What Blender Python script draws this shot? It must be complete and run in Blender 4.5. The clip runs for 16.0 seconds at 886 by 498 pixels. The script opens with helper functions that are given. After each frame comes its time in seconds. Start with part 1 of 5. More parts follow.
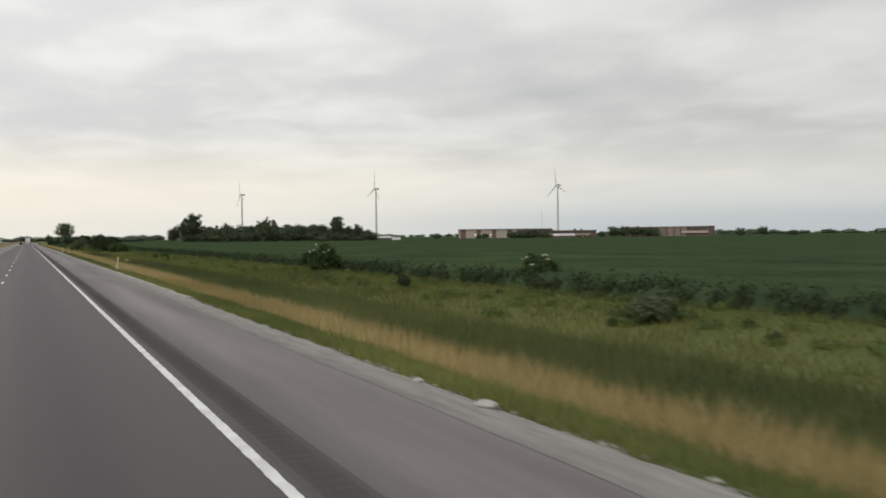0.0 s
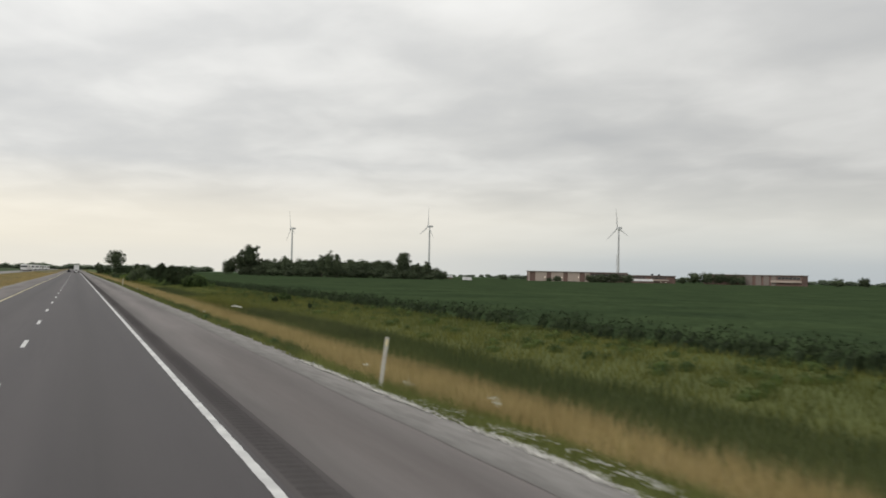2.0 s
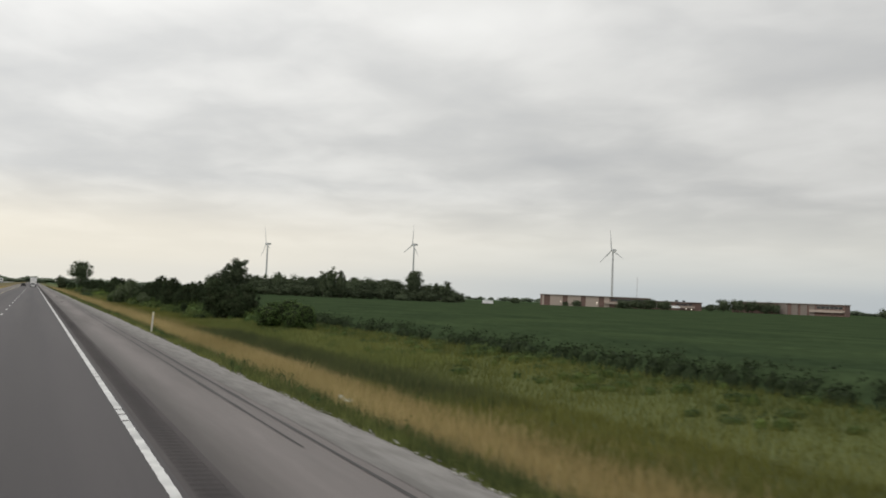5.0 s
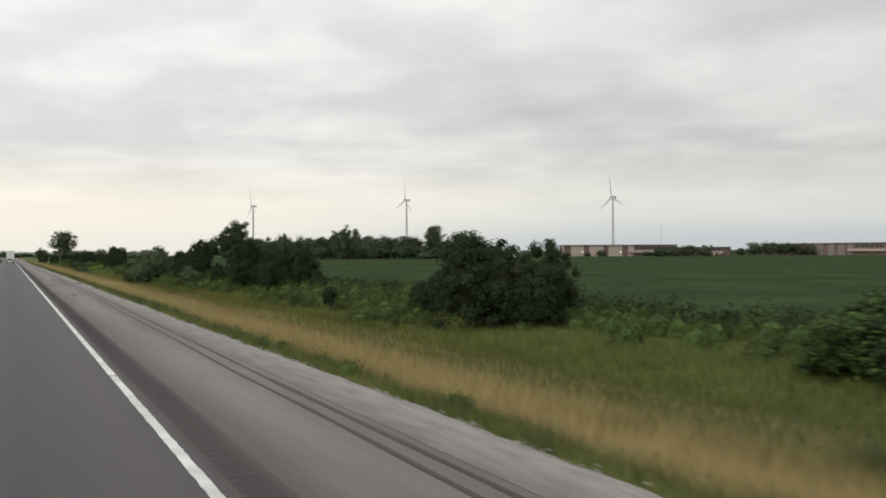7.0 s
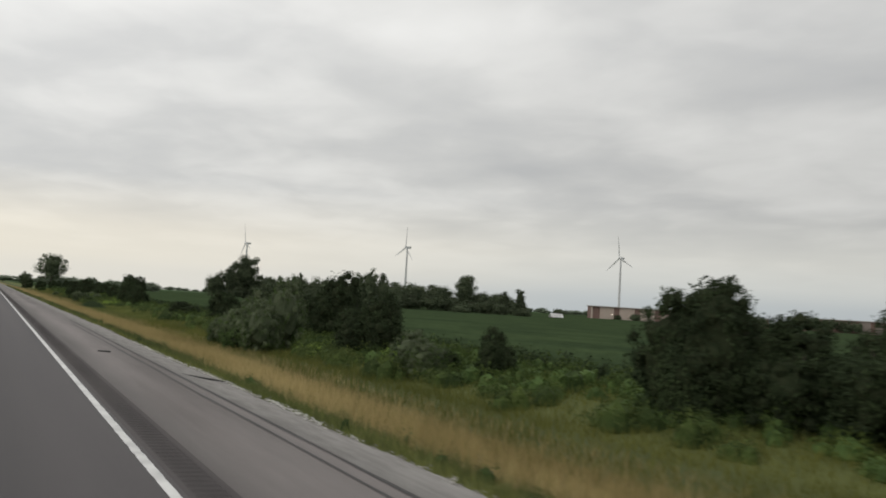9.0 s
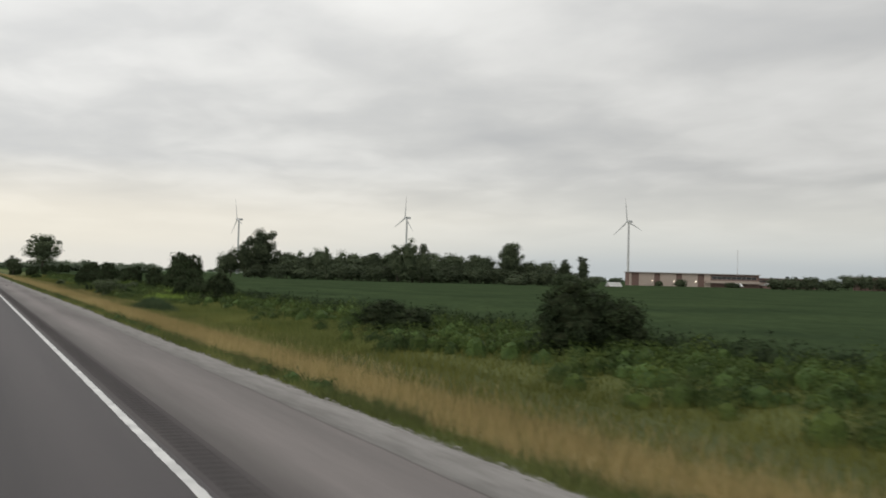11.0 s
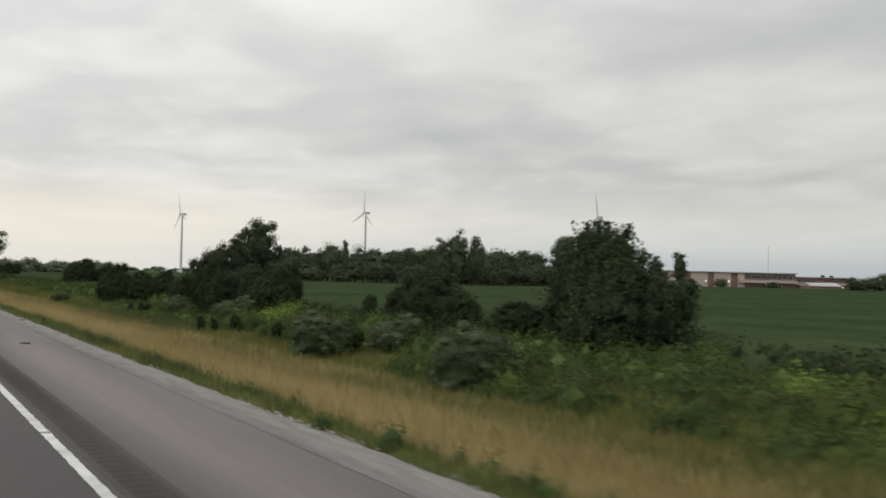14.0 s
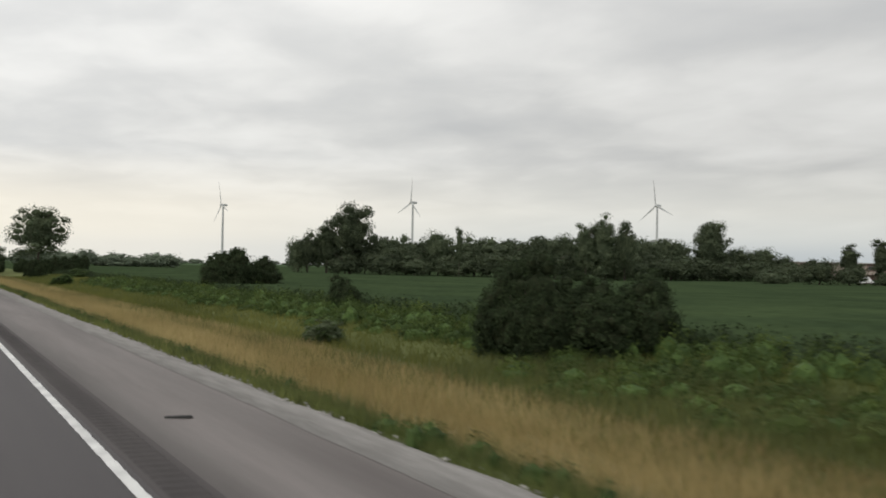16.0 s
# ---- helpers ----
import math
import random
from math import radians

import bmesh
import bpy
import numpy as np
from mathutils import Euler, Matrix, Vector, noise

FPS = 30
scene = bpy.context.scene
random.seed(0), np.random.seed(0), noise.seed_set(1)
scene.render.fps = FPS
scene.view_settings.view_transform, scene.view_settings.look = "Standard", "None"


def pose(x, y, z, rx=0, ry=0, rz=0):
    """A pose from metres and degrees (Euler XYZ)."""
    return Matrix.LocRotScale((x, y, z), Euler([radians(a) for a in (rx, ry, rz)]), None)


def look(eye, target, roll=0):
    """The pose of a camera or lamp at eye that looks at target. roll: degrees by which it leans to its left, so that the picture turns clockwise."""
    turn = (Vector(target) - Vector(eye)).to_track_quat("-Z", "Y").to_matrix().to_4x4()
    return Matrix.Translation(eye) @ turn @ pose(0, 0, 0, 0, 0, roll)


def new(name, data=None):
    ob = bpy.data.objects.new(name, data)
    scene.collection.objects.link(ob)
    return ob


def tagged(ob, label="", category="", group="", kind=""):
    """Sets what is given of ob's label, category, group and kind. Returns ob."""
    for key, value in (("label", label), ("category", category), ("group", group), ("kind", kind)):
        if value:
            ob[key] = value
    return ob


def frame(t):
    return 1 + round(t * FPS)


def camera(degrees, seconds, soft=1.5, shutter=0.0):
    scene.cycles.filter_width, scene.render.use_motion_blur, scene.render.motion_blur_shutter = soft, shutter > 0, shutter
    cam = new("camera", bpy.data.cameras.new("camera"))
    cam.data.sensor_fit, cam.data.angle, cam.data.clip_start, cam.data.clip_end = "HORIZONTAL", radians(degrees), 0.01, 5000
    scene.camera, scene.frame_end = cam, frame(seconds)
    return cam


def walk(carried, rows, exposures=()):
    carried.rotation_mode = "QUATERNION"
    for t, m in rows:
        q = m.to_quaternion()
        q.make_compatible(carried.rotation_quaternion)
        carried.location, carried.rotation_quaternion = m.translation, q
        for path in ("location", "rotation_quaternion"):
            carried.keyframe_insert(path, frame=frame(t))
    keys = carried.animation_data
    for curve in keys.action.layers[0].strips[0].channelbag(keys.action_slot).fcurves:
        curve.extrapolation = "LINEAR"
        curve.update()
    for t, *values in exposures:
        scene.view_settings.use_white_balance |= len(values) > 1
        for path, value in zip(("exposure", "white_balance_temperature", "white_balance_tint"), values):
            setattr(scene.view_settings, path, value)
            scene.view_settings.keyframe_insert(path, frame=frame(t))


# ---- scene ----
cam = camera(54.10, 16.0, soft=1.75, shutter=0.16)
EYE = 2.52  # eye height in the cab
# seconds, across, along, yaw, pitch, roll
ROWS = [
    (0, -0.13, 0.0, -25.63, -0.88, 0.66),
    (0.5, -0.09, 15.8, -24.26, 0.41, 0.89),
    (1, -0.08, 31.6, -23.97, 1.17, 1.17),
    (1.5, -0.07, 47.4, -23.86, 1.88, 0.29),
    (2, -0.02, 63.2, -22.95, 1.75, -1.20),
    (2.5, 0.06, 79.0, -22.58, 3.05, -1.28),
    (3, 0.16, 94.8, -23.26, 3.83, -2.32),
    (3.5, 0.27, 110.5, -24.48, 3.81, -1.71),
    (6, 0.52, 189.4, -25.65, 1.93, -2.67),
    (6.5, 0.40, 205.2, -25.96, 0.75, -0.92),
    (7, 0.26, 220.9, -26.53, 0.29, 0.32),
    (7.5, 0.11, 236.7, -26.12, 1.97, -0.53),
    (8, 0.06, 252.4, -25.66, 3.79, -1.89),
    (8.5, 0.00, 268.2, -26.85, 4.11, -2.58),
    (9, -0.05, 284.0, -27.69, 3.70, -3.41),
    (9.5, -0.12, 299.8, -28.10, 2.48, -3.01),
    (10, -0.15, 315.5, -28.64, 1.55, -1.43),
    (12.5, -0.28, 394.5, -28.84, 2.33, -1.47),
    (13, -0.18, 410.3, -29.55, 2.26, -1.62),
    (13.5, -0.10, 426.1, -31.23, 2.50, -1.17),
    (14, -0.04, 442.0, -33.08, 1.77, -1.23),
    (14.5, 0.01, 457.8, -31.72, 1.58, -1.77),
    (15, 0.04, 473.6, -29.66, 1.28, -1.97),
    (15.5, 0.06, 489.5, -29.75, 0.88, -1.25),
    (16, 0.04, 505.3, -31.25, 1.17, -1.04),
]
walk(cam, [(t, pose(x, y, EYE, 90 + pitch, roll, yaw)) for t, x, y, yaw, pitch, roll in ROWS],
     exposures=[(0, 0.11), (0.5, 0.11), (1.5, 0.09), (2.5, 0.0), (3.5, 0.04), (6, 0.02), (6.5, 0.14), (7, 0.18), (8, 0.0), (8.5, -0.08), (9.5, 0.0), (12.5, 0.04), (14.5, 0.05), (15.5, 0.08), (16, 0.13)])

# ---- light: a closed cloud deck, brighter and warmer low in the west ----
world = bpy.data.worlds.new("overcast")
scene.world = world
world.use_nodes = True
wn, wl = world.node_tree.nodes, world.node_tree.links
wn.clear()


def wnode(kind, **values):
    n = wn.new(kind)
    for key, value in values.items():
        setattr(n, key, value)
    return n


def wmath(op, a, b=None, clamp=False):
    n = wnode("ShaderNodeMath", operation=op, use_clamp=clamp)
    for k, v in enumerate((a, b)):
        if v is None:
            continue
        if isinstance(v, (int, float)):
            n.inputs[k].default_value = v
        else:
            wl.new(v, n.inputs[k])
    return n.outputs[0]


def wramp(value, stops):
    n = wnode("ShaderNodeValToRGB")
    e = n.color_ramp.elements
    while len(e) < len(stops):
        e.new(0.5)
    for k, (p, c) in enumerate(stops):
        e[k].position, e[k].color = p, (*c, 1)
    wl.new(value, n.inputs[0])
    return n.outputs[0]


def wmix(fac, a, b, mode="MIX"):
    n = wnode("ShaderNodeMix", data_type="RGBA", blend_type=mode)
    for sock, v in ((n.inputs[0], fac), (n.inputs[6], a), (n.inputs[7], b)):
        if isinstance(v, (int, float)):
            sock.default_value = v
        elif isinstance(v, tuple):
            sock.default_value = (*v, 1)
        else:
            wl.new(v, sock)
    return n.outputs[2]


tc = wnode("ShaderNodeTexCoord")
sep = wnode("ShaderNodeSeparateXYZ")
wl.new(tc.outputs["Generated"], sep.inputs[0])
dx, dy, dz = sep.outputs
up = wmath("MAXIMUM", dz, 0.0)
# the deck as a plane far above: lumps shrink towards the horizon
den = wmath("ADD", up, 0.13)
comb = wnode("ShaderNodeCombineXYZ")
wl.new(wmath("DIVIDE", dx, den), comb.inputs[0])
wl.new(wmath("DIVIDE", dy, den), comb.inputs[1])
comb.inputs[2].default_value = 3.7


def wnoise(scale, detail, rough, warp=0.0, stretch=(1, 1, 1), turn=0.0):
    m = wnode("ShaderNodeMapping")
    m.inputs["Scale"].default_value = stretch
    m.inputs["Rotation"].default_value = (0, 0, radians(turn))
    wl.new(comb.outputs[0], m.inputs[0])
    n = wnode("ShaderNodeTexNoise")
    n.inputs["Scale"].default_value, n.inputs["Detail"].default_value = scale, detail
    n.inputs["Roughness"].default_value, n.inputs["Distortion"].default_value = rough, warp
    wl.new(m.outputs[0], n.inputs["Vector"])
    return n.outputs[0]


big = wnoise(0.8, 3, 0.45, 0.25, (1, 1, 1), 28)
fine = wnoise(2.6, 4, 0.45, 0.3, (1, 0.9, 1), 28)
tiny = wnoise(7.5, 5, 0.55, 0.5, (1, 0.7, 1), 15)
lumps = wmath("ADD", wmath("MULTIPLY", big, 0.54), wmath("ADD", wmath("MULTIPLY", fine, 0.39), wmath("MULTIPLY", tiny, 0.07)))
deck = wramp(lumps, [(0.315, (0.545, 0.552, 0.556)), (0.45, (0.63, 0.632, 0.625)), (0.55, (0.735, 0.733, 0.718)), (0.69, (0.845, 0.842, 0.825))])
# brighter towards the zenith and towards the veiled sun in the west
lift = wramp(up, [(0.0, (0.93, 0.93, 0.93)), (0.12, (0.95, 0.95, 0.95)), (0.30, (1.10, 1.10, 1.11)), (0.8, (1.16, 1.16, 1.17))])
deck = wmix(1.0, deck, lift, "MULTIPLY")
west = wramp(wmath("ADD", wmath("MULTIPLY", dx, 0.5), 0.5), [(0.0, (1.25, 1.25, 1.25)), (0.5, (1.14, 1.14, 1.13)), (0.72, (1.01, 1.01, 0.995)), (0.9, (0.86, 0.86, 0.85))])
deck = wmix(1.0, deck, west, "MULTIPLY")
# pale band under the deck, cream in the north-west, grey in the east
side = wmath("ADD", wmath("MULTIPLY", dx, 0.75), wmath("MULTIPLY", dy, -0.15))
where = wmath("ADD", wmath("MULTIPLY", side, 0.9), 0.30)
tint = wramp(where, [(0.0, (1.0, 0.91, 0.73)), (0.35, (0.92, 0.86, 0.73)), (0.62, (0.755, 0.745, 0.68)), (1.0, (0.69, 0.69, 0.64))])
band = wramp(dz, [(0.0, (0.6, 0.6, 0.6)), (0.03, (0.9, 0.9, 0.9)), (0.065, (0.65, 0.65, 0.65)), (0.12, (0.0, 0.0, 0.0))])
sky = wmix(wmath("MULTIPLY", band, 0.95), deck, tint)
# thin blue-grey layer right at the horizon
low = wramp(dz, [(0.0, (1, 1, 1)), (0.018, (0.9, 0.9, 0.9)), (0.038, (0.4, 0.4, 0.4)), (0.065, (0, 0, 0))])
lowc = wramp(where, [(0.0, (0.84, 0.80, 0.70)), (0.33, (0.74, 0.73, 0.68)), (0.58, (0.475, 0.522, 0.545)), (1.0, (0.39, 0.44, 0.48))])
sky = wmix(wmath("MULTIPLY", low, 0.85), sky, lowc)
air = wnode("ShaderNodeTexSky", sky_type="NISHITA", sun_disc=False, sun_elevation=radians(32), sun_rotation=radians(-97))
bga, bgb, out = wnode("ShaderNodeBackground"), wnode("ShaderNodeBackground"), wnode("ShaderNodeOutputWorld")
wl.new(air.outputs[0], bga.inputs[0])
bga.inputs[1].default_value = 0.05
wl.new(sky, bgb.inputs[0])
bgb.inputs[1].default_value = 1.0
mixs = wnode("ShaderNodeMixShader")
mixs.inputs[0].default_value = 0.96
wl.new(bga.outputs[0], mixs.inputs[1])
wl.new(bgb.outputs[0], mixs.inputs[2])
wl.new(mixs.outputs[0], out.inputs[0])

sun = new("sun", bpy.data.lights.new("sun", "SUN"))
sun.data.energy, sun.data.angle, sun.data.color = 0.6, radians(25), (1.0, 0.95, 0.88)
sun.matrix_world = look((-70, -8, 48), (0, 0, 0))


# ---- materials ----
def material(name, colours, scale=4.0, rough=0.8, detail=5, stretch=(1, 1, 1), bump=0.0, bump_scale=40.0, metal=0.0,
             fine=0.0, spread=(0.35, 0.65), island=0.0, obj=0.0, coords="Object", through_light=0.0, spec=0.3):
    """Noise through a colour ramp, a finer noise over it, bump; island, obj: how far brightness varies piece by piece."""
    m = bpy.data.materials.new(name)
    m.use_nodes = True
    nt = m.node_tree
    n, l = nt.nodes, nt.links
    b = n["Principled BSDF"]
    b.inputs["Roughness"].default_value, b.inputs["Metallic"].default_value = rough, metal
    b.inputs["Specular IOR Level"].default_value = spec
    t = n.new("ShaderNodeTexCoord")
    mp = n.new("ShaderNodeMapping")
    mp.inputs["Scale"].default_value = stretch
    l.new(t.outputs[coords], mp.inputs[0])
    ns = n.new("ShaderNodeTexNoise")
    ns.inputs["Scale"].default_value, ns.inputs["Detail"].default_value = scale, detail
    l.new(mp.outputs[0], ns.inputs["Vector"])
    rp = n.new("ShaderNodeValToRGB")
    e = rp.color_ramp.elements
    while len(e) < len(colours):
        e.new(0.5)
    for k, c in enumerate(colours):
        e[k].position = spread[0] + (spread[1] - spread[0]) * k / max(1, len(colours) - 1)
        e[k].color = (*c, 1)
    l.new(ns.outputs[0], rp.inputs[0])
    col = rp.outputs[0]

    def scaled(col, value, amount):
        a = n.new("ShaderNodeMath")
        a.operation = "MULTIPLY_ADD"
        l.new(value, a.inputs[0])
        a.inputs[1].default_value, a.inputs[2].default_value = 2 * amount, 1 - amount
        v = n.new("ShaderNodeVectorMath")
        v.operation = "SCALE"
        l.new(col, v.inputs[0])
        l.new(a.outputs[0], v.inputs["Scale"])
        return v.outputs[0]

    if fine:
        nf = n.new("ShaderNodeTexNoise")
        nf.inputs["Scale"].default_value, nf.inputs["Detail"].default_value = scale * 13, 3
        l.new(mp.outputs[0], nf.inputs["Vector"])
        col = scaled(col, nf.outputs[0], fine)
    if island:
        g = n.new("ShaderNodeNewGeometry")
        col = scaled(col, g.outputs["Random Per Island"], island)
    if obj:
        o = n.new("ShaderNodeObjectInfo")
        col = scaled(col, o.outputs["Random"], obj)
    l.new(col, b.inputs["Base Color"])
    if bump:
        nb = n.new("ShaderNodeTexNoise")
        nb.inputs["Scale"].default_value, nb.inputs["Detail"].default_value = bump_scale, 4
        l.new(t.outputs[coords], nb.inputs["Vector"])
        bp = n.new("ShaderNodeBump")
        bp.inputs["Strength"].default_value, bp.inputs["Distance"].default_value = bump, 0.02
        l.new(nb.outputs[0], bp.inputs["Height"])
        l.new(bp.outputs[0], b.inputs["Normal"])
    if through_light:
        tr = n.new("ShaderNodeBsdfTranslucent")
        l.new(col, tr.inputs["Color"])
        mx = n.new("ShaderNodeMixShader")
        mx.inputs[0].default_value = through_light
        l.new(b.outputs[0], mx.inputs[1])
        l.new(tr.outputs[0], mx.inputs[2])
        l.new(mx.outputs[0], n["Material Output"].inputs["Surface"])
    return m


def tracked(m, x0, x1, stops):
    """Wheel tracks and oil bands: brightness across the road."""
    n, l = m.node_tree.nodes, m.node_tree.links
    b = n["Principled BSDF"]
    old = b.inputs["Base Color"].links[0].from_socket
    t = n.new("ShaderNodeTexCoord")
    xyz = n.new("ShaderNodeSeparateXYZ")
    l.new(t.outputs["Object"], xyz.inputs[0])
    r = n.new("ShaderNodeMapRange")
    r.inputs["From Min"].default_value, r.inputs["From Max"].default_value = x0, x1
    l.new(xyz.outputs[0], r.inputs[0])
    p = n.new("ShaderNodeValToRGB")
    e = p.color_ramp.elements
    while len(e) < len(stops):
        e.new(0.5)
    for k, (x, v) in enumerate(stops):
        e[k].position, e[k].color = (x - x0) / (x1 - x0), (v, v, v, 1)
    l.new(r.outputs[0], p.inputs[0])
    mx = n.new("ShaderNodeVectorMath")
    mx.operation = "MULTIPLY"
    l.new(old, mx.inputs[0])
    l.new(p.outputs[0], mx.inputs[1])
    l.new(mx.outputs[0], b.inputs["Base Color"])
    return m


ASPHALT = tracked(material("asphalt_lane", [(0.054, 0.048, 0.050), (0.070, 0.062, 0.063)], 0.5, 0.66, stretch=(1.6, 0.03, 1), fine=0.10, bump=0.3, bump_scale=60, spec=0.32),
                  -5.2, 2.3, [(-5.2, 1.1), (-4.2, 1.08), (-3.3, 0.82), (-2.4, 1.08), (-1.5, 1.12), (-0.6, 1.06), (0.35, 0.80), (1.2, 1.02), (2.3, 0.96)])
SHOULDER = tracked(material("asphalt_shoulder", [(0.113, 0.098, 0.092), (0.151, 0.134, 0.127), (0.178, 0.158, 0.150)], 0.7, 0.75, stretch=(0.8, 0.06, 1), fine=0.12, bump=0.3, bump_scale=50, spec=0.45), -7.6, 5.45, [(-7.6, 1.0), (2.95, 0.58), (3.2, 0.70), (3.5, 0.90), (3.85, 1.05), (4.2, 1.06), (4.7, 0.92), (5.0, 0.86), (5.45, 0.97)])
RUMBLE = tracked(material("rumble_asphalt", [(0.063, 0.057, 0.057), (0.081, 0.074, 0.072)], 1.0, 0.9, stretch=(1, 0.1, 1), fine=0.12, bump=0.3, bump_scale=50, spec=0.15),
                 2.33, 2.98, [(2.33, 1.25), (2.40, 1.3), (2.47, 0.98), (2.6, 0.90), (2.75, 0.92), (2.88, 1.06), (2.98, 1.22)])
TAR = material("tar_seal", [(0.030, 0.028, 0.027), (0.054, 0.050, 0.048)], 1.5, 0.65, stretch=(3, 0.15, 1))
GRAVEL = tracked(material("gravel", [(0.196, 0.187, 0.176), (0.225, 0.215, 0.204), (0.250, 0.240, 0.227)], 4.0, 0.95, stretch=(1.0, 0.2, 1), fine=0.25, bump=0.6, bump_scale=30, spec=0.1),
                 5.2, 7.2, [(5.2, 0.80), (5.45, 0.86), (5.9, 1.04), (6.4, 1.16), (6.7, 1.28), (7.2, 1.3)])
CHIPS_WHITE = material("white_limestone", [(0.48, 0.47, 0.44), (0.66, 0.65, 0.60)], 3, 0.95, island=0.2, spec=0.1)
CHIPS = material("limestone_chips", [(0.25, 0.24, 0.22), (0.38, 0.37, 0.34)], 3, 0.95, island=0.3, spec=0.1)
PAINT = material("road_paint", [(0.50, 0.50, 0.49), (0.70, 0.70, 0.68)], 2.0, 0.6, fine=0.15)
YELLOW = material("yellow_paint", [(0.550, 0.475, 0.270), (0.650, 0.575, 0.360)], 2.0, 0.6, fine=0.15)
CONCRETE_PALE = material("old_concrete_road", [(0.20, 0.19, 0.18), (0.27, 0.26, 0.245)], 0.6, 0.85, stretch=(1, 0.08, 1), fine=0.12)

LEAF_DARK = material("leaf_dark", [(0.031, 0.045, 0.023), (0.050, 0.071, 0.032)], 3, 0.75, island=0.22, obj=0.2, through_light=0.22, spec=0.08)
LEAF_GREY = material("leaf_grey_green", [(0.076, 0.097, 0.054), (0.120, 0.145, 0.083)], 3, 0.75, island=0.2, obj=0.12, through_light=0.2, spec=0.1)
LEAF_MID = material("leaf_mid", [(0.049, 0.083, 0.025), (0.082, 0.129, 0.036)], 3, 0.7, island=0.4, obj=0.15, through_light=0.2, spec=0.15)
LEAF_WEED = material("leaf_weed", [(0.043, 0.068, 0.026), (0.078, 0.107, 0.036), (0.120, 0.150, 0.046)], 0.42, 0.7, detail=3, island=0.12, through_light=0.25, spec=0.08, spread=(0.34, 0.68))
LEAF_RANK = material("leaf_rank", [(0.038, 0.058, 0.020), (0.069, 0.101, 0.029), (0.111, 0.149, 0.039)], 0.5, 0.75, detail=3, island=0.15, through_light=0.22, spec=0.08, spread=(0.34, 0.70))
LEAF_LIME = material("leaf_lime", [(0.163, 0.242, 0.047), (0.238, 0.327, 0.068)], 0.8, 0.7, island=0.15, through_light=0.25, spec=0.12)
# distance haze is put into the leaf colour of far hedge and horizon trees
LEAF_HAZED = material("leaf_hazed", [(0.122, 0.157, 0.109), (0.182, 0.217, 0.150)], 3, 0.8, island=0.25, obj=0.2, through_light=0.2, spec=0.1)
# far trees' leaf colour is lightened in place of distance haze
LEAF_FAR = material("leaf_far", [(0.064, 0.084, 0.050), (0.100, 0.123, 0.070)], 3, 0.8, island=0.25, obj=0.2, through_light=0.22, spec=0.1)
FLOWER = material("white_flower", [(0.55, 0.57, 0.48), (0.72, 0.74, 0.65)], 8, 0.7, island=0.15)
# shade inside the bushes, put into the colour of their added solid cores
CORE_SHADE = material("core_shade", [(0.020, 0.028, 0.014), (0.034, 0.041, 0.022)], 12, 0.95, bump=0.8, bump_scale=30, spec=0.05)
BARK = material("bark", [(0.05, 0.042, 0.034), (0.11, 0.095, 0.08)], 6, 0.9, stretch=(3, 3, 0.6), bump=0.6, bump_scale=20, spec=0.1)
GRASS_TAN = material("grass_tan", [(0.294, 0.233, 0.103), (0.449, 0.356, 0.172)], 0.25, 0.8, island=0.25, through_light=0.3, stretch=(1, 0.25, 1), spec=0.1)
GRASS_VERGE = material("grass_verge", [(0.118, 0.143, 0.046), (0.210, 0.225, 0.075)], 0.3, 0.8, island=0.3, through_light=0.3, stretch=(1, 0.3, 1), spec=0.1)
GRASS_DITCH = material("grass_ditch", [(0.080, 0.100, 0.039), (0.134, 0.151, 0.057)], 0.15, 0.8, island=0.22, through_light=0.3, stretch=(1, 0.25, 1), spec=0.1)
GRASS_RUSH = material("grass_rush", [(0.048, 0.075, 0.038), (0.085, 0.115, 0.058)], 0.8, 0.8, island=0.3, through_light=0.25, spec=0.1)
GRASS_MEADOW = material("grass_meadow", [(0.129, 0.158, 0.049), (0.217, 0.236, 0.079)], 0.2, 0.8, island=0.25, through_light=0.25, stretch=(1, 0.4, 1), spec=0.1)
GRASS_SEDGE = material("grass_sedge", [(0.059, 0.072, 0.033), (0.101, 0.114, 0.050)], 0.4, 0.8, island=0.25, through_light=0.25, stretch=(1, 0.3, 1), spec=0.1)
GRASS_BACK = material("grass_back", [(0.102, 0.114, 0.031), (0.183, 0.185, 0.052)], 0.12, 0.8, island=0.12, through_light=0.3, stretch=(1, 0.4, 1), spec=0.1)
CROP_TOP = material("soybean_canopy", [(0.033, 0.050, 0.026), (0.043, 0.064, 0.031), (0.055, 0.080, 0.037)], 0.11, 0.9, detail=8, stretch=(1.0, 0.7, 1), fine=0.35, bump=1.0, bump_scale=2.2, spec=0.0, spread=(0.3, 0.7))

# turbine white is greyed slightly in place of distance haze
STEEL_WHITE = material("turbine_white", [(0.48, 0.49, 0.49), (0.56, 0.57, 0.57)], 0.4, 0.5, fine=0.04)
BRICK_TAN = material("tan_brick", [(0.40, 0.33, 0.285), (0.48, 0.40, 0.345)], 1.5, 0.9, fine=0.12)
BRICK_RED = material("red_brick", [(0.16, 0.105, 0.09), (0.22, 0.145, 0.125)], 1.5, 0.9, fine=0.12)
BRICK_DULL = material("dull_brick", [(0.200, 0.168, 0.148), (0.256, 0.218, 0.195)], 1.5, 0.9, fine=0.12)
ROOF_GREY = material("roof_grey", [(0.34, 0.315, 0.295), (0.42, 0.39, 0.365)], 0.8, 0.8, fine=0.1)
ROOF_WHITE = material("roof_white", [(0.72, 0.72, 0.71), (0.85, 0.85, 0.84)], 0.6, 0.5, fine=0.05)
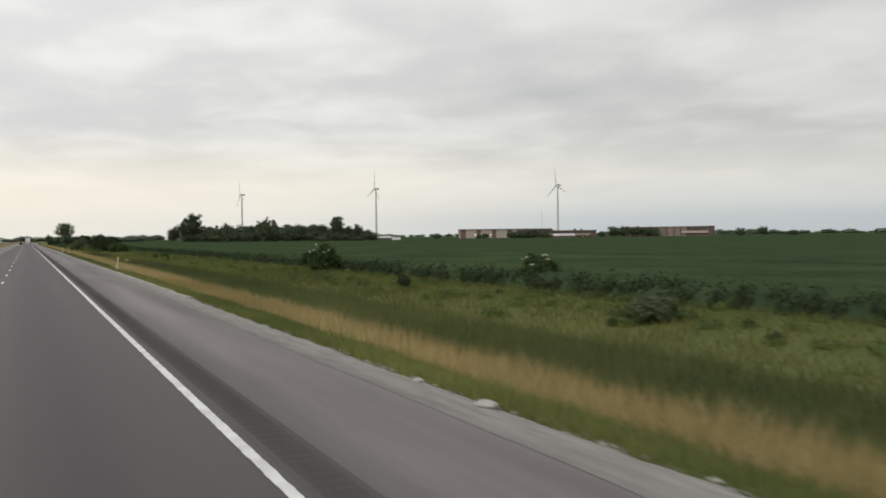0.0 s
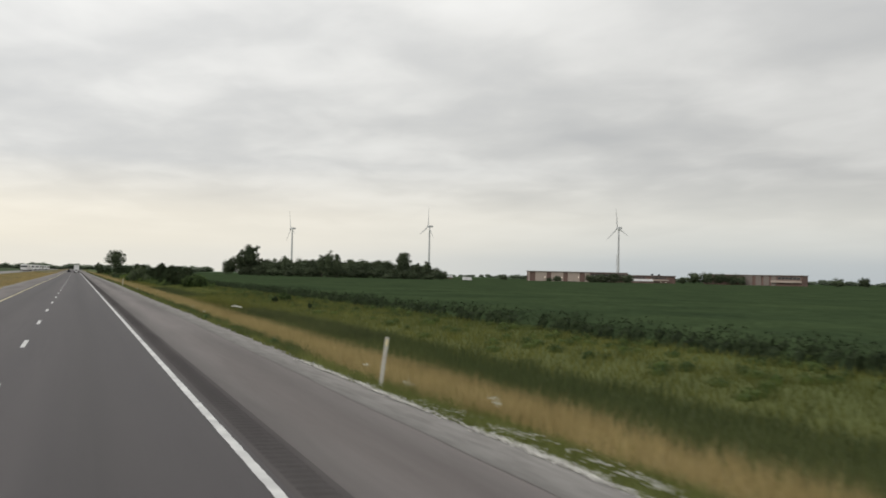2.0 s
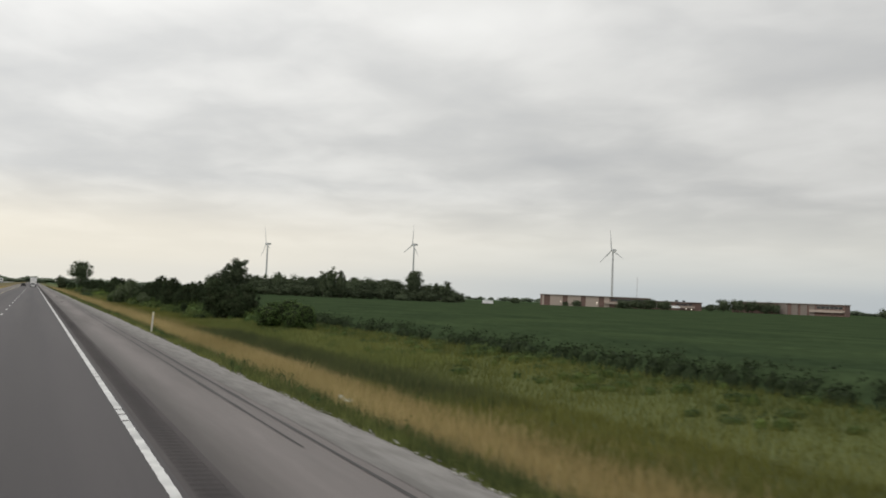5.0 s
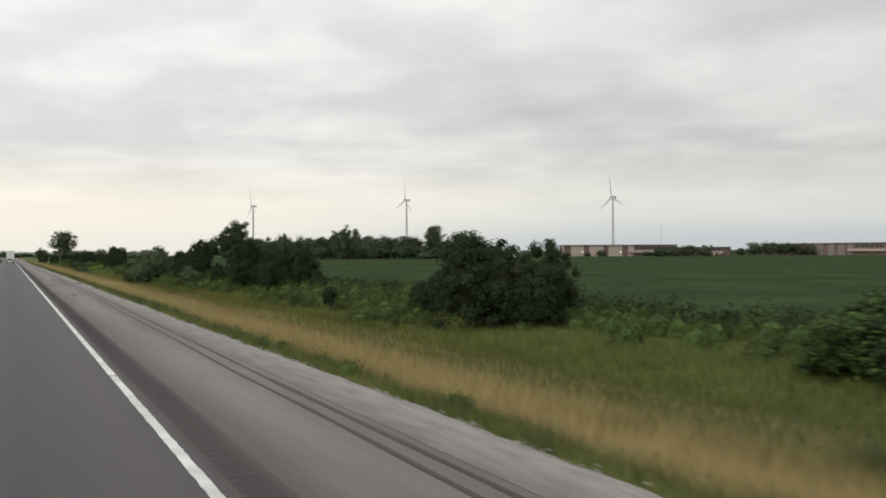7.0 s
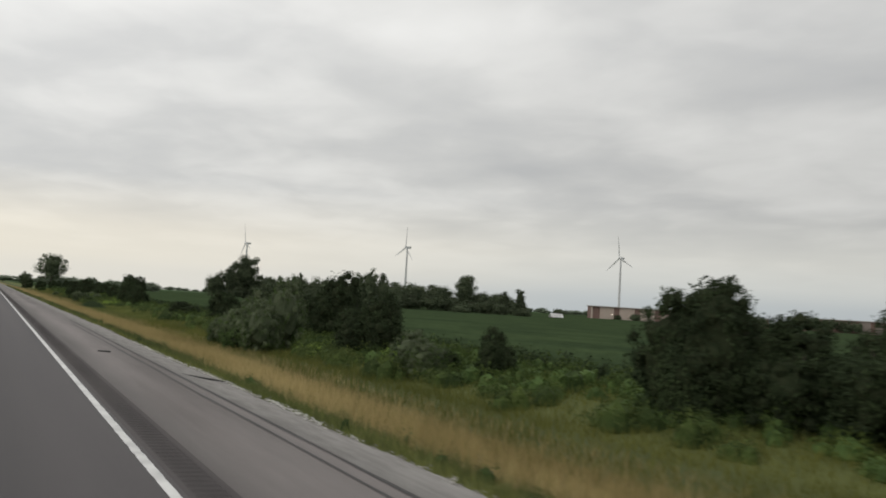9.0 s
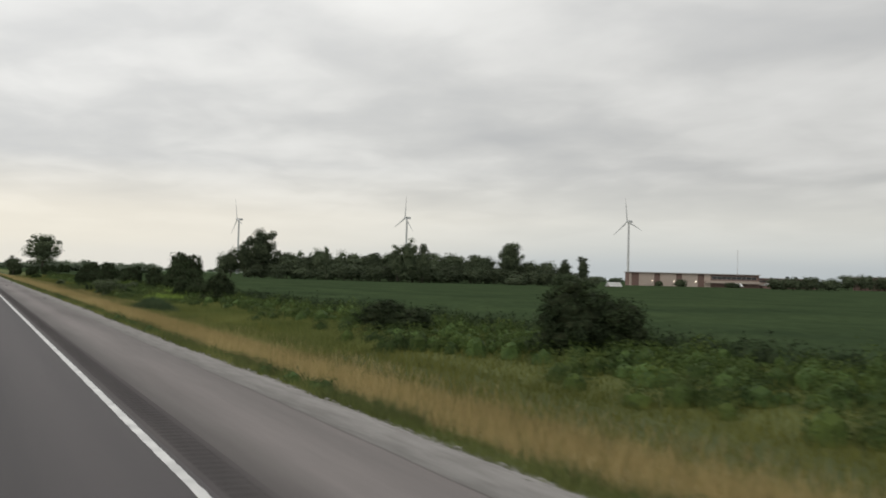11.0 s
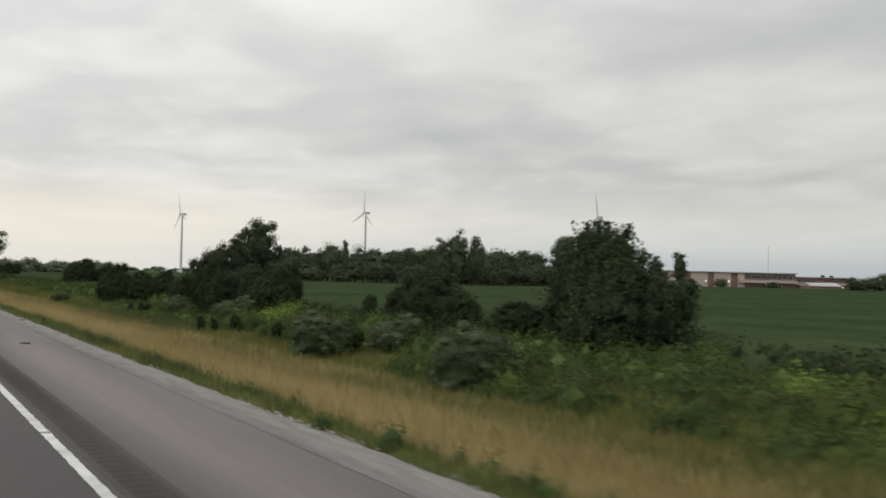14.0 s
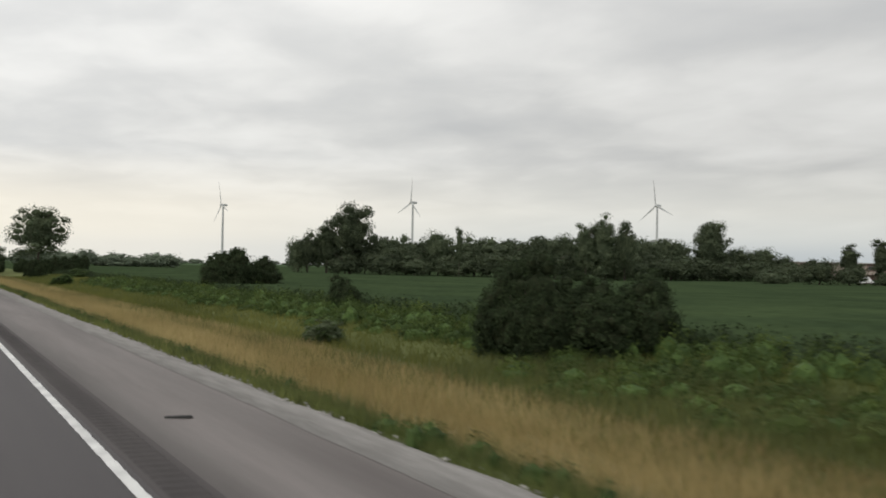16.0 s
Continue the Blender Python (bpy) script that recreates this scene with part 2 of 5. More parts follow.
GLASS_DARK = material("dark_glass", [(0.03, 0.033, 0.036), (0.06, 0.063, 0.066)], 0.7, 0.15, spec=0.5)
WHITE_BODY = material("white_body_paint", [(0.70, 0.70, 0.69), (0.80, 0.80, 0.79)], 1.0, 0.35, fine=0.05)
DARK_BODY = material("dark_body_paint", [(0.025, 0.027, 0.03), (0.04, 0.042, 0.045)], 1.0, 0.25)
RUBBER = material("rubber", [(0.02, 0.02, 0.02), (0.035, 0.035, 0.035)], 6, 0.85)
POST_WHITE = material("post_white", [(0.50, 0.48, 0.42), (0.64, 0.62, 0.55)], 8, 0.5, fine=0.1)
REFLECTOR = material("reflector", [(0.75, 0.68, 0.45), (0.85, 0.78, 0.5)], 9, 0.3)
LAMP = bpy.data.materials.new("wall_lamp_glow")
LAMP.use_nodes = True
LAMP.node_tree.nodes["Principled BSDF"].inputs["Emission Color"].default_value = (1.0, 0.90, 0.74, 1)
LAMP.node_tree.nodes["Principled BSDF"].inputs["Emission Strength"].default_value = 2.5


# ---- mesh helpers ----
def mesh_of(name, verts, faces, mat, smooth=False):
    me = bpy.data.meshes.new(name)
    verts, faces = np.asarray(verts, dtype=np.float32), np.asarray(faces, dtype=np.int32)
    k = faces.shape[1]
    me.vertices.add(len(verts))
    me.vertices.foreach_set("co", verts.ravel())
    me.loops.add(faces.size)
    me.loops.foreach_set("vertex_index", faces.ravel())
    me.polygons.add(len(faces))
    me.polygons.foreach_set("loop_start", np.arange(0, faces.size, k, dtype=np.int32))
    me.polygons.foreach_set("loop_total", np.full(len(faces), k, dtype=np.int32))
    me.polygons.foreach_set("use_smooth", np.full(len(faces), smooth))
    me.update(calc_edges=True)
    me.materials.append(mat)
    return me


def part(name, bm, mat, parent=None, label=""):
    me = bpy.data.meshes.new(name)
    bm.to_mesh(me)
    bm.free()
    me.materials.append(mat)
    ob = new(name, me)
    ob.parent = parent
    return tagged(ob, label)


def root(name, m, label, category, group=""):
    ob = new(name)
    ob.empty_display_size = 0.3
    ob.matrix_world = m
    return tagged(ob, label, category, group)


def add_box(bm, x0, x1, y0, y1, z0, z1, bevel=0.0):
    g = bmesh.ops.create_cube(bm, size=1.0, matrix=Matrix.Translation(((x0 + x1) / 2, (y0 + y1) / 2, (z0 + z1) / 2)) @ Matrix.Diagonal((x1 - x0, y1 - y0, z1 - z0, 1)))
    if bevel:
        edges = list({e for v in g["verts"] for e in v.link_edges})
        bmesh.ops.bevel(bm, geom=edges, offset=bevel, segments=2, affect="EDGES")
    return bm


def box(x0, x1, y0, y1, z0, z1, bevel=0.0):
    return add_box(bmesh.new(), x0, x1, y0, y1, z0, z1, bevel)


def add_tube(bm, p, q, r0, r1, sides=8):
    p, q = Vector(p), Vector(q)
    turn = (q - p).to_track_quat("Z", "Y").to_matrix().to_4x4()
    bmesh.ops.create_cone(bm, cap_ends=True, segments=sides, radius1=r0, radius2=r1, depth=(q - p).length,
                          matrix=Matrix.Translation((p + q) / 2) @ turn)
    return bm


def grid_mesh(name, xs, ys, zf, mat, smooth=True):
    xs, ys = np.asarray(xs, float), np.asarray(ys, float)
    X, Y = np.meshgrid(xs, ys)
    v = np.stack([X, Y, zf(X, Y)], -1).reshape(-1, 3)
    nx, ny = len(xs), len(ys)
    i = (np.arange(ny - 1)[:, None] * nx + np.arange(nx - 1)[None]).ravel()
    return mesh_of(name, v, np.stack([i, i + 1, i + nx + 1, i + nx], -1), mat, smooth)


PX = [-5000, -60, -36, -34, -23, -21, -14, -9.2, -7.6, 2.2, 5.2, 6.3, 10, 13, 16, 21, 26, 60, 140, 5000]
FALL = 1.15  # the land falls away a little beyond the near field
PZ = [-0.3, -0.3, -0.3, 0, 0, -0.2, -0.9, -0.25, -0.1, 0, -0.10, -0.2, -0.9, -1.3, -1.3, -0.85, -0.6, -0.5, -1.6, -1.6]


def ground_z(x):
    return np.interp(x, PX, PZ)


def waves(X, Y, seed, lengths):
    """Cheap smooth noise: a sum of sines that don't repeat over the place."""
    r = np.random.RandomState(seed)
    out = np.zeros(np.broadcast(X, Y).shape)
    for ln in lengths:
        for _ in range(3):
            a, ph = r.uniform(0, math.tau, 2)
            k = math.tau / (ln * r.uniform(0.75, 1.3))
            out = out + np.sin((X * math.cos(a) + Y * math.sin(a)) * k + ph)
    return out / (3 * len(lengths))


# ---- ground: one sheet to the horizon ----
def terrain_z(X, Y):
    z = ground_z(X)
    z = z + 0.06 * waves(X, Y, 3, (3.1, 7.7)) * ((X > 7) | (X < -10)) * (np.abs(X) < 60)
    return np.where((X > -7.55) & (X < 6.4), z - 0.10, np.where((X > -34) & (X < -23), z - 0.08, z))


gx = [-5000, -2000, -800, -300, -120, -60, -45, -36, -34.2, -33.9, -23.1, -22.8, -21, -18, -14, -11, -9.2, -8.4, -7.6, -7.5, 0, 5.1, 5.2, 5.8, 6.3]
gx += list(np.arange(7, 26.5, 0.8)) + [28, 32, 40, 60, 120, 300, 700, 1500, 3000, 5000]
gy = [-5000, -2000, -600, -200] + list(np.arange(-60, 760, 1.6)) + [800, 900, 1100, 1500, 2200, 3200, 5000]


def ground_material():
    """Bands of different growth along the road, their borders wandering."""
    m = bpy.data.materials.new("ground_growth")
    m.use_nodes = True
    n, l = m.node_tree.nodes, m.node_tree.links
    b = n["Principled BSDF"]
    b.inputs["Roughness"].default_value = 0.95
    b.inputs["Specular IOR Level"].default_value = 0.1
    t = n.new("ShaderNodeTexCoord")
    s = n.new("ShaderNodeSeparateXYZ")
    l.new(t.outputs["Object"], s.inputs[0])
    mp = n.new("ShaderNodeMapping")
    mp.inputs["Scale"].default_value = (0.5, 0.12, 1)
    l.new(t.outputs["Object"], mp.inputs[0])
    ns = n.new("ShaderNodeTexNoise")
    ns.inputs["Scale"].default_value, ns.inputs["Detail"].default_value = 1.0, 6
    l.new(mp.outputs[0], ns.inputs["Vector"])
    a = n.new("ShaderNodeMath")
    a.operation = "MULTIPLY_ADD"
    l.new(ns.outputs[0], a.inputs[0])
    a.inputs[1].default_value = 2.4
    l.new(s.outputs[0], a.inputs[2])
    r = n.new("ShaderNodeMapRange")
    r.inputs["From Min"].default_value, r.inputs["From Max"].default_value = -38.8, 41.2
    l.new(a.outputs[0], r.inputs[0])
    rp = n.new("ShaderNodeValToRGB")
    stops = [(-40, (0.05, 0.075, 0.03)), (-22, (0.12, 0.12, 0.05)), (-16, (0.17, 0.14, 0.07)), (-9.5, (0.16, 0.13, 0.07)), (-8.4, (0.26, 0.25, 0.24)),
             (5.0, (0.26, 0.25, 0.24)), (6.6, (0.27, 0.26, 0.25)), (7.0, (0.11, 0.13, 0.05)), (7.9, (0.13, 0.14, 0.06)), (8.6, (0.26, 0.21, 0.11)), (10.9, (0.25, 0.205, 0.10)),
             (12.0, (0.10, 0.11, 0.045)), (16, (0.085, 0.10, 0.042)), (18, (0.12, 0.135, 0.048)), (25, (0.10, 0.125, 0.042)), (27, (0.035, 0.065, 0.022)), (40, (0.042, 0.08, 0.026))]
    e = rp.color_ramp.elements
    while len(e) < len(stops):
        e.new(0.5)
    for k, (x, c) in enumerate(stops):
        e[k].position, e[k].color = (x + 40) / 80, (*c, 1)
    l.new(r.outputs[0], rp.inputs[0])
    nf = n.new("ShaderNodeTexNoise")
    nf.inputs["Scale"].default_value, nf.inputs["Detail"].default_value = 7.0, 5
    l.new(t.outputs["Object"], nf.inputs["Vector"])
    v = n.new("ShaderNodeMath")
    v.operation = "MULTIPLY_ADD"
    l.new(nf.outputs[0], v.inputs[0])
    v.inputs[1].default_value, v.inputs[2].default_value = 0.9, 0.5
    mx = n.new("ShaderNodeVectorMath")
    mx.operation = "SCALE"
    l.new(rp.outputs[0], mx.inputs[0])
    l.new(v.outputs[0], mx.inputs["Scale"])
    l.new(mx.outputs[0], b.inputs["Base Color"])
    bp = n.new("ShaderNodeBump")
    bp.inputs["Strength"].default_value, bp.inputs["Distance"].default_value = 0.8, 0.08
    l.new(nf.outputs[0], bp.inputs["Height"])
    l.new(bp.outputs[0], b.inputs["Normal"])
    return m


GROUND = ground_material()
ground = new("ground", grid_mesh("ground", gx, gy, terrain_z, GROUND))
tagged(ground, "flat farmland with grassy roadside ditch and verge", "ground", kind="structure")


# ---- road ----
def strip(name, xs, y0, y1, step, z, mat, label, category="road"):
    ys = np.arange(y0, y1 + step, step)
    ob = new(name, grid_mesh(name, xs, ys, z, mat, False))
    return tagged(ob, label, category, kind="structure")


FAR = 2400
strip("road", [-5.25, -1.5, 2.33], -120, FAR, 20, lambda X, Y: 0 * X, ASPHALT, "dark grey asphalt carriageway of two lanes")
strip("shoulder", [2.98, 4.2, 5.42], -120, FAR, 20, lambda X, Y: -0.035 * (X - 2.3), SHOULDER, "wide paler asphalt shoulder with worn tracks")
strip("median_shoulder", [-7.6, -5.25], -120, FAR, 20, lambda X, Y: 0.02 * (X + 5.25), SHOULDER, "narrow asphalt shoulder beside the median")
strip("road_opposite", [-34, -30, -26.5, -23], -120, FAR, 20, lambda X, Y: 0 * X + 0.01, CONCRETE_PALE, "pale carriageway for the opposite direction")


def rumble_mesh():
    """Milled grooves, 18 cm long every 30 cm, sunk 1 cm into a dark strip."""
    ys, zs = [], []
    y = -20.0
    while y < 640:
        ys += [y, y + 0.10, y + 0.125, y + 0.275]
        zs += [0, 0, -0.012, -0.012]
        y += 0.30
    ys, zs = np.array(ys), np.array(zs)
    xs = np.array([2.33, 2.43, 2.44, 2.86, 2.87, 2.98])
    inside = np.array([0, 0, 1, 1, 0, 0])
    X, Y = np.meshgrid(xs, ys)
    Z = zs[:, None] * inside[None] - 0.035 * (X - 2.33) * (X > 2.33)
    v = np.stack([X, Y, Z], -1).reshape(-1, 3)
    nx, ny = len(xs), len(ys)
    i = (np.arange(ny - 1)[:, None] * nx + np.arange(nx - 1)[None]).ravel()
    return mesh_of("rumble_strip", v, np.stack([i, i + 1, i + nx + 1, i + nx], -1), RUMBLE)


tagged(new("rumble_strip", rumble_mesh()), "dark milled rumble strip along the edge line", "rumble strip", kind="structure")
strip("rumble_strip_far", [2.33, 2.98], 639.9, FAR, 20, lambda X, Y: -0.035 * (X - 2.33), RUMBLE, "dark strip of milled shoulder asphalt", "rumble strip")


def gravel_z(X, Y):
    return -0.115 + (X - 5.42) * -0.10 + 0.006 * waves(X, Y, 8, (0.9, 2.3))


def gravel_edge(Y):
    """Where the crushed stone ends and the grass begins."""
    Y = np.asarray(Y, float)
    return 6.80 + 0.28 * np.exp(-((Y - 250) / 45) ** 2) - 0.22 * np.exp(-((Y - 472) / 14) ** 2) + 0.20 * waves(Y * 0, Y, 11, (2.2, 6.5, 19)) + 0.24 * waves(Y * 0, Y, 16, (70, 130)) + 0.06 * waves(Y * 0, Y, 12, (0.9,))


def gravel_mesh():
    """A strip of broken stone whose outer border wanders into the grass and dips under it."""
    ys = np.arange(-60, 760, 0.35)
    k = np.array([0, 0.25, 0.5, 0.75, 1.0])
    outer = gravel_edge(ys)
    inner = 5.37 + 0.05 * waves(ys * 0, ys, 13, (3.3, 12))
    X = inner[:, None] + k[None] * (outer - inner)[:, None]
    Y = np.repeat(ys[:, None], 5, 1)
    Z = gravel_z(X, Y)
    Z = np.where(X < 5.43, -0.035 * (X - 2.3) + 0.005, Z) - 0.05 * (k[None] == 1.0)
    v = np.stack([X, Y, Z], -1).reshape(-1, 3)
    i = (np.arange(len(ys) - 1)[:, None] * 5 + np.arange(4)[None]).ravel()
    return mesh_of("gravel_strip", v, np.stack([i, i + 1, i + 6, i + 5], -1), GRAVEL)


tagged(new("gravel_strip", gravel_mesh()), "pale crushed-stone strip between shoulder and grass", "gravel", kind="structure")


def paint_strip(xc, y0, y1, width, seed, gaps):
    """A painted stripe with worn borders and here and there a break."""
    r = np.random.RandomState(seed)
    ys = np.arange(y0, y1, 0.12)
    left = xc - width / 2 + r.uniform(-0.012, 0.006, len(ys))
    right = xc + width / 2 + r.uniform(-0.006, 0.012, len(ys))
    v = np.stack([np.stack([left, ys, 0 * ys + 0.005], -1), np.stack([right, ys, 0 * ys + 0.005], -1)], 1).reshape(-1, 3)
    i = np.arange(len(ys) - 1) * 2
    if gaps:
        # cracked paint on one stretch
        i = i[r.rand(len(i)) > gaps * np.where((ys[:-1] > 85) & (ys[:-1] < 216), 5, 1)]
    return v, np.stack([i, i + 1, i + 3, i + 2], -1)


v, fc = paint_strip(2.18, -60, 760, 0.135, 4, 0.004)
tagged(new("edge_line", mesh_of("edge_line", v, fc, PAINT)), "worn solid white edge line", "road marking", kind="structure")
strip("edge_line_far", [2.105, 2.255], 760, FAR, 40, lambda X, Y: 0 * X + 0.005, PAINT, "solid white edge line running on", "road marking")
strip("median_line", [-5.0, -4.87], -60, FAR, 40, lambda X, Y: 0 * X + 0.005, YELLOW, "solid yellow line beside the median", "road marking")
v, fc = paint_strip(-1.48, 0, 3.05, 0.13, 5, 0)
dash_mesh = mesh_of("lane_dash", v, fc, PAINT)
for k in range(-1, 70):
    d = new("lane_dash", dash_mesh)
    d.location = (0, 7.92 + 12.19 * k, 0)
    tagged(d, "white lane dash painted on asphalt", "road marking", "dashes between the lanes", "structure")


def seal_mesh(xc, y0, y1, width, seed):
    ys = np.arange(y0, y1, 0.5)
    w = width * (0.6 + 0.4 * waves(ys * 0, ys, seed, (4, 11)))
    c = xc + 0.20 * np.clip((ys - 240) / 32, 0, 1) + 0.04 * waves(ys * 0, ys, seed + 1, (13, 37))
    z = lambda x: np.where(x < 5.42, -0.035 * (x - 2.3), gravel_z(x, ys)) + 0.008
    v = np.stack([np.stack([c - w / 2, ys, z(c - w / 2)], -1), np.stack([c + w / 2, ys, z(c + w / 2)], -1)], 1).reshape(-1, 3)
    i = np.arange(len(ys) - 1) * 2
    return mesh_of("tar_seam", v, np.stack([i, i + 1, i + 3, i + 2], -1), TAR)


for xc, y0, y1, wd, sd in ((4.74, 172, 345, 0.14, 21), (5.13, 168, 352, 0.16, 31)):
    tagged(new("tar_seam", seal_mesh(xc, y0, y1, wd, sd)), "dark tar seam along the shoulder's border", "tar seam", kind="structure")


BOX_V = np.array([(a, b, c) for a in (-1, 1) for b in (-1, 1) for c in (-1, 1)], float)
BOX_F = np.array([(0, 1, 3, 2), (4, 6, 7, 5), (0, 4, 5, 1), (2, 3, 7, 6), (0, 2, 6, 4), (1, 5, 7, 3)])


# ---- foliage ----
def leaves(name, centres, size, mat, rng, up=0.35, slim=0.55, cores=None, outs=None, loose=0.75, core_mat=None, plain=False, mix=None):
    """Folded pointed leaves, one quad each, facing outwards from the mass they grow on; cores: solid inner masses, by
    default coloured as the shade behind them.
    """
    n = len(centres)
    nrm = rng.normal(size=(n, 3)) * loose
    if outs is None and cores is not None:
        c = np.asarray(cores)
        near = np.concatenate([np.argmin(((q[:, None] - c[None, :, :3]) ** 2).sum(-1), 1) for q in np.array_split(centres, max(1, n // 2000))])
        outs = centres - c[near, :3]
        outs = outs / (np.linalg.norm(outs, axis=1)[:, None] + 1e-6)
    if outs is not None:
        nrm += outs
    nrm[:, 2] += up
    nrm /= np.linalg.norm(nrm, axis=1)[:, None] + 1e-6
    a = np.cross(nrm, rng.normal(size=(n, 3)))
    a /= np.linalg.norm(a, axis=1)[:, None] + 1e-6
    b = np.cross(nrm, a)
    s = size * rng.uniform(0.6, 1.35, n)[:, None]
    droop = nrm * s * -0.18
    v = np.stack([centres - a * s * 0.5, centres + b * s * slim * 0.5 + droop, centres + a * s * 0.5, centres - b * s * slim * 0.5 + droop], 1).reshape(-1, 3)
    f = np.arange(4 * n).reshape(n, 4)
    if plain:
        v = np.stack([centres - a * s * 0.5, centres + b * s * slim * 0.6 + droop, centres + a * s * 0.5 - b * s * slim * 0.3], 1).reshape(-1, 3)
        f = np.arange(3 * n).reshape(n, 3)
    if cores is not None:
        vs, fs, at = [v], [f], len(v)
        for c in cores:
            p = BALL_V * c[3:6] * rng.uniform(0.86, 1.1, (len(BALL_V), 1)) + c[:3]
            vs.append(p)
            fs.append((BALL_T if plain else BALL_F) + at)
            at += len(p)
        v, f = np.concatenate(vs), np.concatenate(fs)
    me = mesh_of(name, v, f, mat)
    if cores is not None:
        me.materials.append(core_mat or CORE_SHADE)
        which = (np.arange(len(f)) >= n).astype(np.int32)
        if mix:
            me.materials.append(mix)
            # second leaf colour in whole sprays, not single leaves, more of them low down
            spray = np.sin(centres[:, 0] * 23 + 1) * np.sin(centres[:, 1] * 19 + 2) * np.sin(centres[:, 2] * 21)
            which[:n][spray + rng.normal(size=n) * 0.2 > 0.05 + 0.5 * (centres[:, 2] - 0.45)] = 2
        me.polygons.foreach_set("material_index", which)
    return me


def ball(n=2):
    """A cube's faces cut n times and blown up into a ball of quads."""
    v, f, seen = [], [], {}
    g = np.linspace(-1, 1, n + 1)
    for ax in range(3):
        for sg in (-1, 1):
            ids = {}
            for i in range(n + 1):
                for j in range(n + 1):
                    p = [g[i], g[j]]
                    p.insert(ax, sg)
                    key = tuple(np.round(p, 4))
                    if key not in seen:
                        seen[key] = len(v)
                        q = np.array(p, float)
                        v.append(q / np.linalg.norm(q))
                    ids[i, j] = seen[key]
            for i in range(n):
                for j in range(n):
                    f.append((ids[i, j], ids[i + 1, j], ids[i + 1, j + 1], ids[i, j + 1]))
    return np.array(v), np.array(f)


BALL_V, BALL_F = ball()
BALL_T = np.concatenate([BALL_F[:, [0, 1, 2]], BALL_F[:, [0, 2, 3]]])


def spread_dirs(rng, n, low=-0.8):
    """Directions spread evenly over a ball, none steeper down than low."""
    k = (np.arange(n) + 0.5) / n
    z = 1 - k * (1 - low)
    a = np.arange(n) * 2.39996 + rng.uniform(0, math.tau)
    h = np.sqrt(np.clip(1 - z * z, 0, 1))
    d = np.stack([h * np.cos(a), h * np.sin(a), z], -1) + rng.normal(size=(n, 3)) * 0.13
    return d / np.linalg.norm(d, axis=1)[:, None]


def crown_points(rng, n, lumps, rx, rz, zc, base=0.0, lump_r=(0.2, 0.38), core=0.5, fray=0.16, tall=1.0, box_like=2.0, low=-0.8, rough=0.16, depth=(0.72, 1.0), heart=0.6):
    """Points on the outer skins of lumps that cover an uneven crown, and the crown's inner masses."""
    pts, cores, outs = [], [], []
    per = max(1, n // lumps)
    ph = rng.uniform(0, math.tau, 6)
    for d in spread_dirs(rng, lumps, low):
        r = lump_r[0] + (lump_r[1] - lump_r[0]) * rng.rand() ** 1.6
        env = 1 + rough * (math.sin(2.1 * d[0] + ph[0]) * math.sin(2.7 * d[2] + ph[1]) + math.sin(3.3 * d[1] + ph[2]) * math.cos(2.2 * d[2] + ph[3])) + rng.normal() * rough * 0.35
        form = (np.hypot(d[0], d[1]) ** box_like + abs(d[2]) ** box_like) ** (-1 / box_like)
        q = env * form * rng.uniform(*depth)
        c = np.array([d[0] * max(0.05, rx * q - r * 0.7), d[1] * max(0.05, rx * q - r * 0.7), zc + d[2] * max(0.05, rz * q - r * 0.6)])
        p = rng.normal(size=(per, 3)) + d * 0.75
        p /= np.linalg.norm(p, axis=1)[:, None]
        outs.append(p + d * 0.8)
        p = p * (rng.normal(1.0, fray, per) * r)[:, None]
        p[:, 2] *= tall
        pts.append(c + p)
        cores.append((*c, r * core, r * core, r * core * tall))
    if heart:
        cores.append((0, 0, zc, rx * heart, rx * heart, rz * heart))
    pts, outs = np.concatenate(pts), np.concatenate(outs)
    outs /= np.linalg.norm(outs, axis=1)[:, None]
    pts[:, 2] = np.maximum(pts[:, 2], base + rng.uniform(0, 0.06, len(pts)))
    return pts, np.array(cores), outs


def stem_meshes(rng, n, height, spread, r):
    out = []
    for _ in range(n):
        bm = bmesh.new()
        a = rng.uniform(0, math.tau)
        p = Vector((rng.normal() * 0.04, rng.normal() * 0.04, -0.05))
        for s in range(3):
            q = p + Vector((math.cos(a) * spread * 0.33, math.sin(a) * spread * 0.33, height / 3))
            add_tube(bm, p, q, r * (1 - s * 0.28), r * (0.72 - s * 0.26), 5)
            p, a = q, a + rng.normal() * 0.5
        out.append(bm_mesh("stem", bm, BARK))
    return out


def bm_mesh(name, bm, mat):
    me = bpy.data.meshes.new(name)
    bm.to_mesh(me)
    bm.free()
    me.materials.append(mat)
    return me


